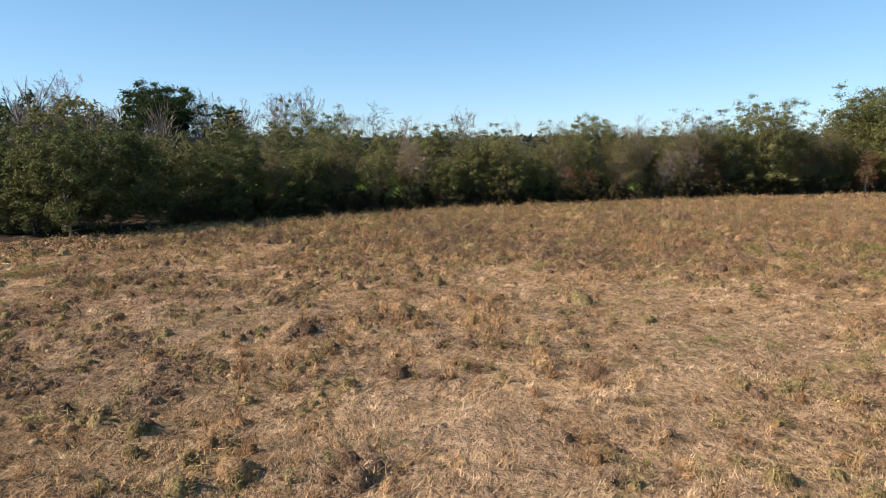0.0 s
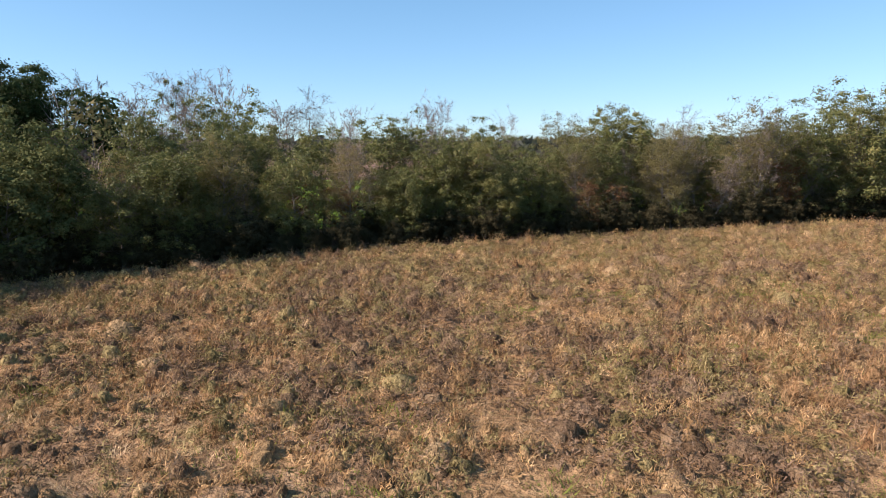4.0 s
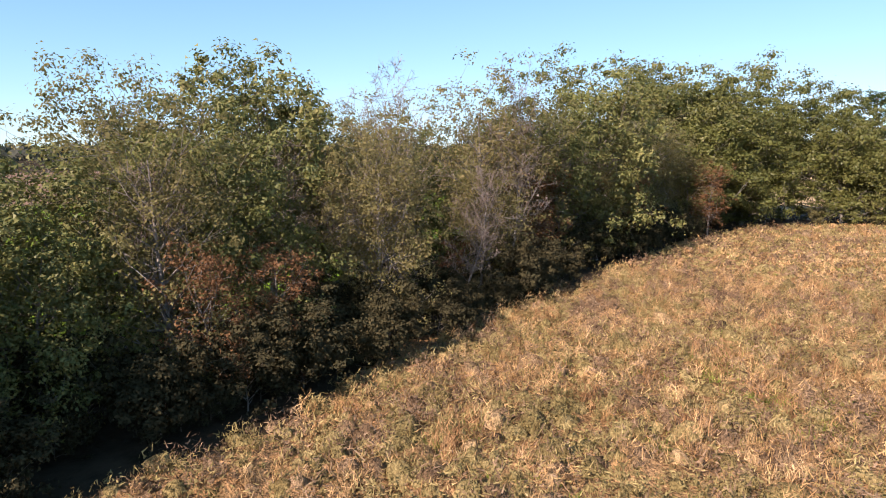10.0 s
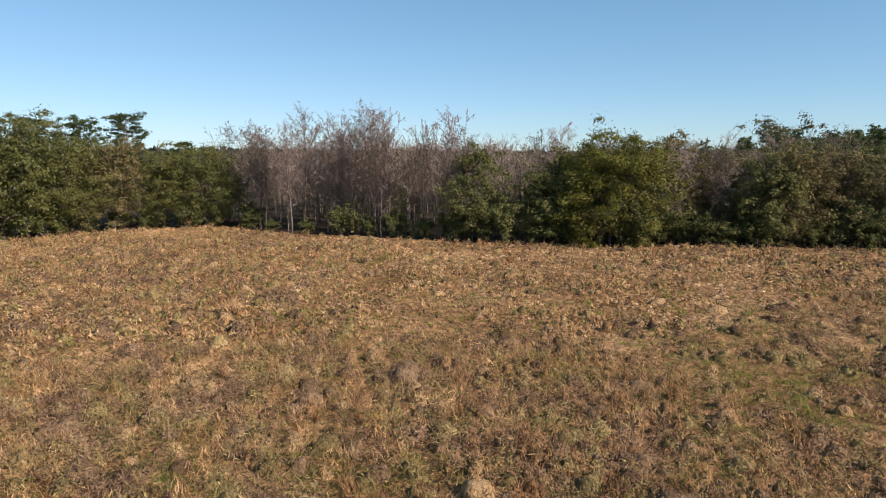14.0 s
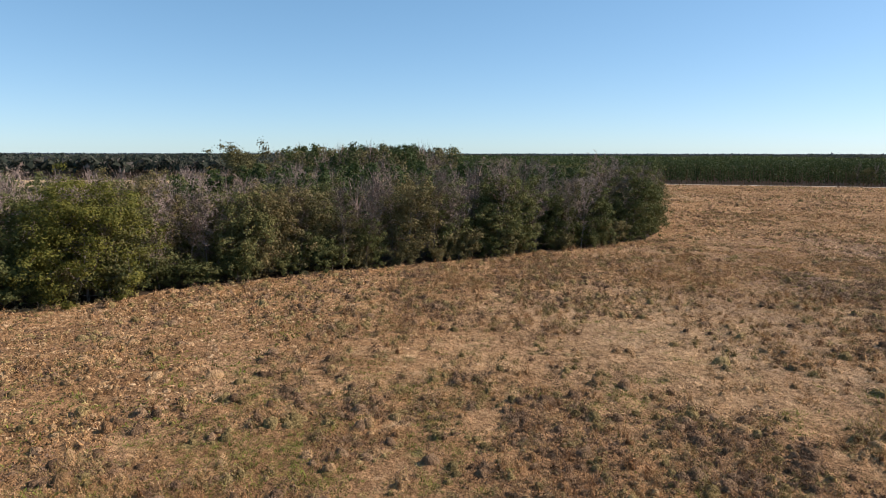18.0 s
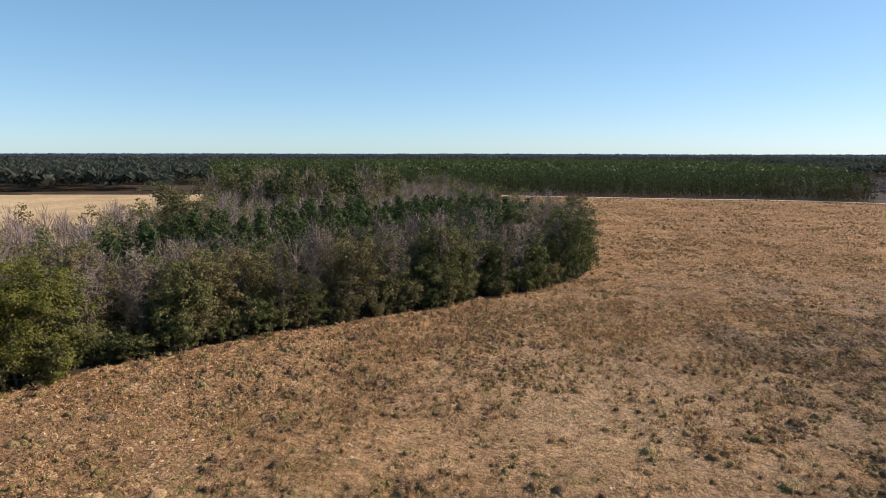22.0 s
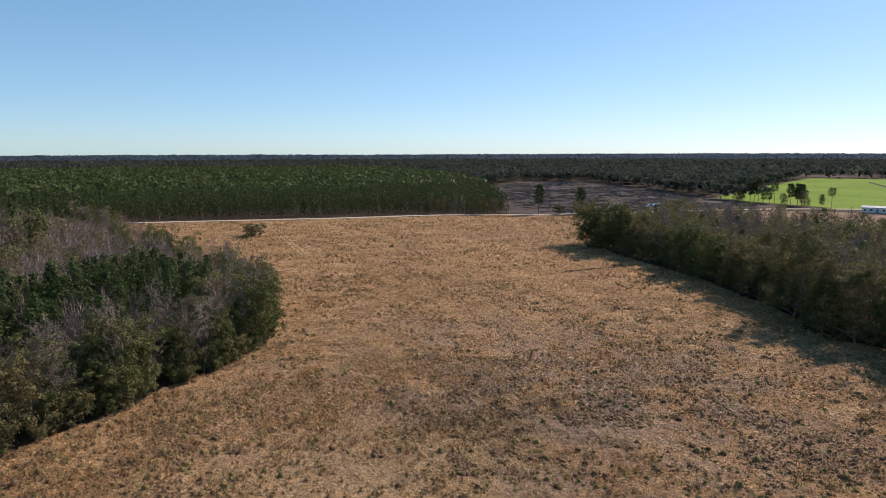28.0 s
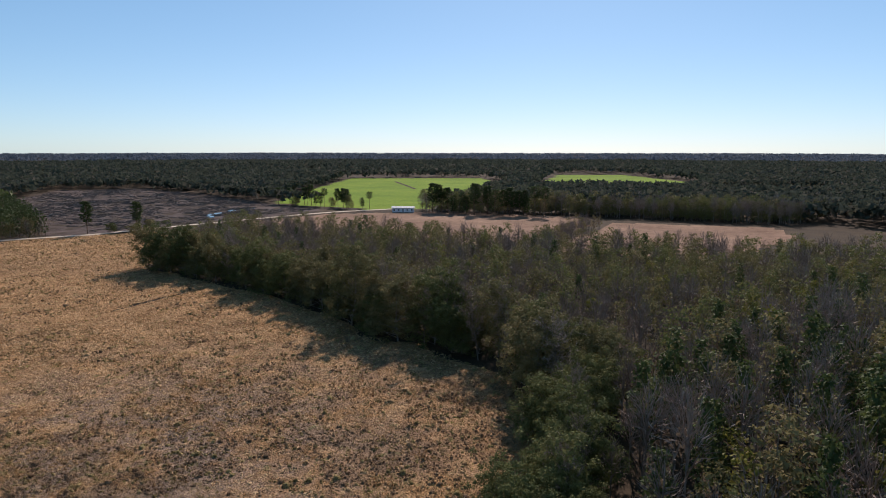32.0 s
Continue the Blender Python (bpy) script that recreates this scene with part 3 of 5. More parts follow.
def broadleaf(seed, height, radius, low, leaf, per_clump, limbs=16, twigs=3, clump=0.75, flat=0.6, sides=6, fine=True, lean=0.0, fork=0.0):
    """Trunk with limbs that end in leafy clumps; low: the height at which the crown begins; fork: how steeply the limbs rise."""
    rng = np.random.default_rng(seed)
    w = Wood()
    r0 = 0.015 * height
    trunk, tr = w.limb(rng, Vector((0, 0, -0.2)), Vector((lean, 0, 1)).normalized(), height * 0.86, r0, 9, 0.09, 0.12, sides)
    tips, sizes = [], []
    for i in range(limbs):
        s = (i + rng.uniform(0, 1)) / limbs
        z = low + (height * 0.8 - low) * s
        k = min(int(z / (height * 0.86) * 9), 8)
        p = trunk[k].lerp(trunk[k + 1], rng.uniform(0, 1))
        az = i * 2.4 + rng.uniform(-0.6, 0.6)
        t = (z - low) / (height - low)
        reach = radius * (0.35 + 0.75 * math.sin(math.pi * min(1, 0.25 + 0.72 * t))) * rng.uniform(0.55, 1.2)
        d = Vector((math.cos(az), math.sin(az), 0.15 + fork + 0.65 * t))
        pts, rad = w.limb(rng, p, d.normalized(), reach, tr[k] * 0.5, 4, 0.18, 0.08, 4)
        tips.append(pts[-1])
        sizes.append(clump * rng.uniform(0.75, 1.3))
        for j in range(twigs):
            q = pts[rng.integers(2, 5)]
            e = Vector(rng.normal(0, 1, 3)) + d * 0.5 + Vector((0, 0, 0.25))
            e = e.normalized() * (clump * 1.2 + reach * 0.3) * rng.uniform(0.6, 1.2)
            if fine:
                w.limb(rng, q, e.normalized(), e.length, max(rad[2] * 0.5, 0.016), 2, 0.2, 0.05, 3)
            tips.append(q + e)
            sizes.append(clump * rng.uniform(0.45, 1.0))
    tips.append(trunk[-1])
    sizes.append(clump)
    v, f = clumped(rng, [tuple(p) for p in tips], sizes, per_clump, leaf, flat)
    loose, _ = leaves(rng, [tuple(p) for p in tips], 0.62 * clump, max(6, per_clump // 3), leaf, 0.9)
    v = np.concatenate([v, loose])
    f = np.arange(len(v)).reshape(-1, 3)
    v[:, 2] = np.maximum(v[:, 2], 0.15)
    return w, v, f


def bare(seed, height, radius, limbs=22, twigs=6, sides=6, fine=0.015, sprigs=9, last=3):
    """A leafless tree: a forked trunk, rising crooked limbs and a rounded haze of fine twigs, with a few last leaves."""
    rng = np.random.default_rng(seed)
    w = Wood()
    trunk, tr = w.limb(rng, Vector((0, 0, -0.2)), Vector((0, 0, 1)), height * 0.93, 0.0095 * height, 10, 0.09, 0.16, sides)
    v = []
    for i in range(limbs):
        s = 0.26 + 0.68 * (i + rng.uniform(0, 1)) / limbs
        k = min(int(s * 10), 9)
        p = trunk[k].lerp(trunk[k + 1], rng.uniform(0, 1))
        az = i * 2.4 + rng.uniform(-0.6, 0.6)
        reach = radius * (0.5 + 0.8 * math.sin(math.pi * min(1.0, 0.15 + 1.1 * (s - 0.3)))) * rng.uniform(0.6, 1.15)
        d = Vector((math.cos(az), math.sin(az), 0.75 + 0.6 * s)).normalized()
        pts, rad = w.limb(rng, p, d, reach * 1.05, tr[k] * 0.4, 5, 0.2, 0.1, 3)
        for j in range(twigs):
            q = pts[rng.integers(1, 6)]
            e = (Vector(rng.normal(0, 0.8, 3)) + d + Vector((0, 0, 0.35))).normalized()
            tw, _ = w.limb(rng, q, e, reach * rng.uniform(0.22, 0.5), 0.013, 1, 0.2, 0.05, 3)
            for m in range(sprigs):
                g = tw[0].lerp(tw[1], rng.uniform(0.2, 1.0))
                h = g + (e + Vector(rng.normal(0, 0.9, 3))).normalized() * min(reach, 2.6) * rng.uniform(0.12, 0.26)
                n = (h - g).orthogonal().normalized() * fine
                v += [g - n, g + n, h]
                if m < last:
                    # a last dry leaf
                    k1, k2 = Vector(rng.normal(0, 0.06, 3)), Vector(rng.normal(0, 0.06, 3))
                    v += [h, h + k1, h + k2]
    v = np.array([tuple(q) for q in v])
    return w, v, np.arange(len(v)).reshape(-1, 3)


def pine(seed, height, radius, low, whorls=12, per_tip=26, leaf=0.34):
    """A tall pine: a straight trunk, and flat sprays of needles on the upper limbs."""
    rng = np.random.default_rng(seed)
    w = Wood()
    trunk, tr = w.limb(rng, Vector((0, 0, -0.2)), Vector((0, 0, 1)), height, 0.014 * height, 10, 0.025, 0.1, 6)
    tips = []
    for i in range(whorls):
        s = low + (0.98 - low) * (i + 0.5) / whorls
        k = min(int(s * 10), 9)
        p = trunk[k].lerp(trunk[k + 1], s * 10 - k)
        t = (s - low) / (1 - low)
        for j in range(4):
            az = i * 0.9 + j * 1.57 + rng.uniform(-0.5, 0.5)
            reach = radius * (0.45 + 0.75 * math.sin(math.pi * (0.12 + 0.8 * t)) - 0.2 * t) * rng.uniform(0.55, 1.15)
            pts, rad = w.limb(rng, p, Vector((math.cos(az), math.sin(az), 0.35)).normalized(), reach, 0.05, 3, 0.12, 0.06, 3)
            tips += [tuple(pts[-1]), tuple(pts[2])]
    v, f = clumped(rng, tips, rng.uniform(0.45, 0.95, len(tips)), per_tip, leaf, 0.5, 1.8)
    return w, v, f


PROTO = {}


def make_tree(key, name, built, bark, crown_mat, crown_name, label, category):
    w, v, f = built
    root = new(name)
    part("trunk", mesh_np("trunk", [tuple(p) for p in w.tv], w.tf, [bark], smooth=True), root)
    tagged(part(crown_name, mesh_np(crown_name, v, f, [crown_mat]), root), kind="stuff")
    tagged(root, label, category)
    root.empty_display_size = 0.5
    PROTO[key] = [root, False]
    return root


def plant(key, x, y, scale=1.0, turn=None, tall=1.0, group="", label="", rng=random):
    """A tree of that kind at a place: the first is the one that was built, the rest are copies."""
    root, used = PROTO[key]
    turn = rng.uniform(0, 360) if turn is None else turn
    m = pose(x, y, float(land(np.array(x), np.array(y))), 0, 0, turn) @ Matrix.Diagonal((scale, scale, scale * tall, 1))
    if used:
        sx, sy, sz = root.scale
        ob = copy_thing(root, m @ Matrix.Diagonal((1 / sx, 1 / sy, 1 / sz, 1)))
    else:
        ob, PROTO[key][1] = root, True
        ob.matrix_basis = m
        ob = root
    return tagged(ob, label, "", group)


RNG = random.Random(7)
NR = np.random.default_rng(11)
# near kinds, for the tree line that the camera flies up to
for i in range(4):
    make_tree(f"oak{i}", "oak_tree", broadleaf(20 + i, 11.2, 3.5, 1.3, 0.135, 80, 38, 5, 0.8, 0.75), BARK, OAK_LEAF, "crown", "bushy evergreen oak with dark green leaves", "tree")
for i in range(3):
    make_tree(f"olive{i}", "oak_tree", broadleaf(40 + i, 11.8, 3.2, 1.8, 0.115, 38, 38, 5, 0.75, 0.75, fork=0.3), PALE_BARK, OLIVE_LEAF, "crown", "thin-leaved oak turning olive brown", "tree")
for i in range(3):
    make_tree(f"bare{i}", "bare_tree", bare(60 + i, 13.5, 3.3, 30, 8), PALE_BARK, TWIG, "fine_branching", "leafless grey tree with fine twigs", "tree")
for i in range(2):
    make_tree(f"rust{i}", "maple_tree", broadleaf(70 + i, 9.0, 2.6, 1.2, 0.12, 30, 30, 4, 0.6, 0.75, fork=0.3), PALE_BARK, RUST_LEAF, "crown", "half-bare tree with rust-brown leaves", "tree")
for i in range(3):
    make_tree(f"shrub{i}", "shrub", broadleaf(80 + i, 3.6, 2.3, 0.3, 0.14, 70, 22, 3, 0.55, 0.8, 4, False, fork=0.3), BARK, SHADED_SHRUB_LEAF, "foliage", "low shrub at the foot of the trees, leaves coloured dark as in shade", "shrub")
make_tree("umbrella", "pine_tree", broadleaf(95, 16.6, 4.4, 10.8, 0.2, 110, 34, 5, 1.1, 0.6), PINE_BARK, PINE_NEEDLE, "crown", "tall umbrella-shaped pine above the tree line", "tree")
# middle kinds, seen from 40 metres and more
for i in range(3):
    make_tree(f"moak{i}", "oak_tree", broadleaf(120 + i, 11.0, 3.8, 0.6, 0.21, 62, 34, 4, 0.95, 0.75, 4, False), BARK, WOOD_OAK_LEAF, "crown", "bushy evergreen oak with dark green leaves", "tree")
for i in range(3):
    make_tree(f"molive{i}", "oak_tree", broadleaf(140 + i, 11.0, 3.8, 0.7, 0.19, 58, 34, 4, 0.95, 0.75, 4, False, fork=0.2), PALE_BARK, WOOD_OLIVE_LEAF, "crown", "oak with olive-green thinning leaves", "tree")
for i in range(3):
    make_tree(f"spread{i}", "live_oak_tree", broadleaf(220 + i, 11.0, 4.6, 0.9, 0.18, 85, 36, 5, 1.1, 0.62, 5), PALE_BARK, LIVE_OAK_LEAF, "crown", "spreading live oak with layered green boughs and pale limbs", "tree")
for i in range(3):
    make_tree(f"mbare{i}", "bare_tree", bare(160 + i, 13.0, 2.7, 30, 7, 4, 0.024, 8, 1), BARK, TWIG, "fine_branching", "leafless grey tree with fine twigs", "tree")
for i in range(2):
    make_tree(f"pine{i}", "pine_tree", pine(180 + i, 16.0, 3.2, 0.58, 10, 60, 0.2), PINE_BARK, PINE_NEEDLE, "crown", "tall pine with a bare trunk and dark crown", "tree")
for i in range(2):
    make_tree(f"mpine{i}", "pine_tree", pine(190 + i, 11.0, 2.1, 0.2, 9, 30, 0.28), PINE_BARK, PINE_NEEDLE, "crown", "young pine with dense dark green needles", "tree")
for i in range(2):
    make_tree(f"mshrub{i}", "shrub", broadleaf(210 + i, 3.6, 2.4, 0.3, 0.22, 36, 20, 3, 0.6, 0.8, 4, False, fork=0.3), BARK, WOOD_OLIVE_LEAF if i else WOOD_OAK_LEAF, "foliage", "low green shrub at the edge of the wood", "shrub")
make_tree("lone_pine", "pine_tree", pine(186, 16.0, 3.0, 0.34, 12, 70, 0.3), PINE_BARK, PINE_NEEDLE, "crown", "tall dark pine with foliage over most of its trunk", "tree")
make_tree("yellow", "hickory_tree", broadleaf(200, 10.8, 4.8, 0.6, 0.17, 110, 38, 5, 1.1, 0.75), BARK, YELLOW_LEAF, "crown", "broad tree with yellow-green autumn leaves", "tree")


def belt(line, gap, off, kinds, group, size=(0.8, 1.15), clear=None):
    for x, y in along(line, gap, RNG, off):
        k = RNG.choice(kinds)
        big, tall = RNG.uniform(*size), RNG.uniform(0.9, 1.12)
        if clear is None or not clear(x, y):
            plant(k, x, y, big, None, tall, group, rng=RNG)


def gaps_in_line(x, y):
    """Openings in the tree line through which the crop field shows."""
    return any(abs(x - g) < wide for g, wide in ((-11.0, 1.4), (-6.4, 1.0), (-1.2, 0.7), (14.9, 1.3), (22.6, 1.8), (28.5, 1.2)))


def gap_at_corner(x, y):
    """The opening at the meadow's corner, with the tan field beyond."""
    return abs((x - 14.1) * 0.44 - (y - 72.2) * 0.898) < 2.3 and 66 < x < 95


OAKS = ["oak0", "oak1", "oak2", "oak3"]
OLIVES = ["olive0", "olive1", "olive2"]
BARES = ["bare0", "bare1", "bare2"]
# the tree line ahead of the first flight
N = "trees along the south tree line"
belt(NORTH_EDGE[2:7], 2.0, (-1.0, 2.6), OAKS + OAKS + OLIVES + ["rust1"], N, (0.56, 0.76), gaps_in_line)
belt(NORTH_EDGE[6:], 2.3, (-1.0, 2.8), OLIVES + OLIVES + ["oak1", "rust0", "rust1", "bare0", "bare1", "bare2"], N, (0.56, 0.78), gaps_in_line)
belt(NORTH_EDGE[2:], 3.4, (3.5, 7.0), OAKS + OLIVES + ["bare0"], N, (0.56, 0.82), gaps_in_line)
belt(NORTH_EDGE[2:], 5.0, (5.5, 9.0), BARES + ["rust0", "olive1"], N, (0.6, 0.84), gaps_in_line)
belt(NORTH_EDGE[2:], 6.5, (7.0, 10.0), OAKS + OLIVES, N, (0.8, 0.98), gaps_in_line)
belt(NORTH_EDGE[2:], 4.2, (0.0, 3.0), BARES + ["rust1"], N, (0.38, 0.6))
# dark-coloured shrubs stand in for the shade at the trees' feet
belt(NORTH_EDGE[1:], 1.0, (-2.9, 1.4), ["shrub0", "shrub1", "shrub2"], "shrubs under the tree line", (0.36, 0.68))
# more of them, added to darken the shaded strip by the grass
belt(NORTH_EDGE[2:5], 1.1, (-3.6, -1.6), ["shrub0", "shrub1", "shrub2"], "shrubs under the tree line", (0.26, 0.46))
for key, x, y, s, tall, label in (
        ("umbrella", -42, 97.5, 1.0, 1.0, ""), ("pine1", -31.5, 96, 0.84, 1.0, ""), ("rust0", 17.6, 89.6, 0.56, 1.0, ""), ("rust1", 20.2, 91.0, 0.55, 1.0, ""), ("oak1", -17.4, 94.5, 1.1, 1.0, ""), ("bare1", -8.8, 98.5, 1.0, 1.0, ""),
        ("bare0", -5.8, 96.5, 0.88, 1.0, ""), ("oak2", -0.6, 91.4, 0.95, 1.0, "rounded evergreen oak above the tree line"), ("bare2", 1.6, 95.5, 0.88, 1.0, ""), ("bare2", 5.9, 93.3, 0.9, 1.0, ""), ("olive2", 15.6, 99, 0.96, 1.0, ""),
        ("oak0", 23.0, 100.5, 1.1, 1.0, "broad oak standing above its neighbours"), ("olive1", 26.2, 100.8, 0.96, 1.0, ""), ("bare1", 31.2, 99, 0.88, 1.0, ""), ("olive0", 36, 98.5, 1.02, 1.0, ""), ("olive1", 39.5, 100.5, 0.98, 1.0, ""),
        ("oak3", 46, 102.6, 1.1, 1.0, ""), ("oak1", 50, 103.6, 1.28, 1.0, "tall dark evergreen oak near the corner of the meadow"), ("oak2", 56, 107, 1.02, 1.0, ""), ("rust0", 68.8, 105.5, 0.75, 1.0, ""), ("olive0", 63, 109, 1.0, 1.0, "")):
    plant(key, x, y, s, None, tall, N, label, RNG)
nest_tree = plant("bare0", -22.5, 93, 1.12, 20, 1.0, N, "tall leafless tree holding dark balls of mistletoe", RNG)
for mx, my, mz, mr in ((0.6, 0.2, 12.2, 0.42), (-0.7, 0.4, 11.8, 0.36), (0.2, -0.5, 11.0, 0.4), (0.9, 0.1, 12.8, 0.3), (-0.2, 0.1, 12.9, 0.34)):
    v, f = leaves(np.random.default_rng(int(mz * 10)), [(mx, my, mz)], mr * 0.5, 220, 0.09, 1.0)
    tagged(part("mistletoe", mesh_np("mistletoe", v, f, [OAK_LEAF]), nest_tree), "dark green ball of mistletoe", kind="stuff")
# the corner and the east side
E = "trees along the west tree line"
SPREAD = ["spread0", "spread1", "spread2"]
belt(EAST_EDGE[:5], 4.4, (1.5, 4.5), SPREAD + ["molive1"], E, (0.9, 1.12), gap_at_corner)
belt(EAST_EDGE[4:], 4.2, (1.5, 4.5), SPREAD + ["molive1", "molive2"], E, (0.78, 0.95))
belt(EAST_EDGE[:3], 5.2, (7.0, 11.0), SPREAD + ["moak2", "molive0"], E, (1.15, 1.4), gap_at_corner)
belt(EAST_EDGE[2:5], 5.2, (7.0, 11.0), SPREAD + ["moak2", "molive0"], E, (1.05, 1.25), gap_at_corner)
belt(EAST_EDGE[4:], 5.2, (7.0, 11.0), SPREAD + ["moak2", "molive0"], E, (0.9, 1.08))
belt(EAST_EDGE[2:], 7.0, (5.0, 9.0), ["mbare0", "mbare1"], E, (0.6, 0.8))
belt(EAST_EDGE, 4.0, (0.8, 3.0), ["mshrub0", "mshrub1"], "shrubs at the edge of the wood", (0.35, 0.8), gap_at_corner)
for key, x, y, s in (("spread1", 89, 117, 1.5), ("spread0", 83, 113, 1.3), ("spread2", 75, 114, 1.15), ("pine1", 113, 109, 1.0), ("pine0", 123, 51, 0.95), ("pine1", 125, 56, 0.9), ("pine0", 126, 62, 0.9), ("mpine1", 118, 44.5, 1.05), ("mbare1", 112, 40.6, 1.08), ("mbare2", 110, 16, 1.2)):
    plant(key, x, y, s, None, 1.0, E, rng=RNG)
# the wood's front
S = "trees along the front of the wood"
belt(SOUTH_EDGE[:4], 1.5, (3.0, 15.0), ["mbare0", "mbare1", "mbare2", "mbare1"], S, (0.84, 1.1))
belt(SOUTH_EDGE[:4], 1.9, (1.0, 7.0), ["mbare0", "mbare1", "mbare2", "mbare0", "molive2", "mbare2"], S, (0.75, 1.05))
belt(SOUTH_EDGE[3:], 5.0, (1.5, 4.5), ["moak0", "moak1", "moak2", "molive0", "molive1", "mbare1"], S, (0.55, 1.05))
belt(SOUTH_EDGE[3:], 4.5, (6.0, 10.0), ["mbare0", "mbare1", "molive2", "moak1"], S, (0.8, 1.0))
belt(SOUTH_EDGE[3:], 3.6, (0.5, 8.0), ["mbare0", "mbare1", "mbare2"], S, (0.75, 1.0))
belt(TIP_EDGE, 5.0, (2.0, 6.0), ["moak0", "molive1", "mbare2", "mbare0"], S, (0.75, 1.0))
belt(SOUTH_EDGE[:4], 4.0, (0.5, 5.0), ["mshrub0"], "shrubs at the edge of the wood", (0.3, 0.7))
belt(SOUTH_EDGE[3:], 3.0, (0.2, 2.5), ["mshrub0", "mshrub0", "mshrub1"], "shrubs at the edge of the wood", (0.4, 0.95))
plant("yellow", 62.3, 19.0, 1.0, None, 1.0, S, rng=RNG)
plant("molive0", 73, -48, 1.45, None, 1.0, S, rng=RNG)
# the west wood's front
W = "trees along the front of the east wood"
belt(WEST_EDGE[:8], 3.9, (0.5, 4.5), ["mbare1", "moak0", "moak1", "moak2", "molive0", "molive1", "molive2"], W, (0.6, 1.4))
belt(WEST_EDGE[:8], 3.8, (5.0, 12.0), ["mbare0", "molive1", "molive2", "moak1", "molive0"], W, (0.7, 1.3))
belt(WEST_EDGE[7:], 2.8, (-0.5, 7.0), ["moak0", "moak1", "moak2", "mbare2"], W, (0.75, 0.95))
belt(NORTH_EDGE[:3], 2.4, (-1.0, 8.0), ["moak0", "moak1", "moak2"], N, (0.6, 0.85))
belt([(-12, 110), (-45, 106), (-80, 100)], 3.6, (-5, 5), ["mbare0", "mbare1", "mbare2"], N, (1.1, 1.3))
ROAD_ROW = "trees along the track"
belt([(-128, -236), (-150, -226), (-170, -212)], 3.4, (-3, 4), ["mbare0", "molive1", "mbare2", "molive0"], ROAD_ROW, (0.55, 0.8))
plant("mshrub0", -190, -199, 1.0, None, 1.0, ROAD_ROW, rng=RNG)
plant("mshrub1", -208, -194, 1.1, None, 1.0, ROAD_ROW, rng=RNG)
plant("mshrub0", -198, -192, 0.8, None, 1.0, ROAD_ROW, rng=RNG)
plant("mpine0", -207, -201, 0.8, None, 1.0, ROAD_ROW, rng=RNG)
plant("mshrub1", -28.5, -184, 1.8, None, 0.6, "", "broad olive-green bush alone in the meadow", RNG)
plant("mshrub0", -24, -178, 0.6, None, 0.6, "", "low dark bush beside a larger one in the meadow", RNG)
CROP_ROW = "trees along the crop field"
for x, y in along([(-362, -240), (-356, -200), (-349, -152)], 4.0, RNG, (-3, 3)):
    plant(RNG.choice(["lone_pine", "pine1", "mpine0", "mbare1", "molive2"]), x, y, RNG.uniform(0.55, 0.95), None, 1.0, CROP_ROW, rng=RNG)
for x, y in along([(-344, -104), (-352, -62), (-357, -30)], 3.2, RNG, (-7, 7)):
    plant(RNG.choice(["pine0", "lone_pine", "lone_pine", "mpine1"]), x, y, RNG.uniform(0.95, 1.25), None, 1.0, CROP_ROW, rng=RNG)
plant("lone_pine", -182, -205.5, 0.98, None, 1.0, "lone pines by the track", rng=RNG)
plant("lone_pine", -203, -197, 0.9, None, 1.0, "lone pines by the track", rng=RNG)

for root, used in PROTO.values():
    if not used:
        for ob in (*root.children, root):
            bpy.data.objects.remove(ob)

# ---- woods: joined trees that nobody could count ----


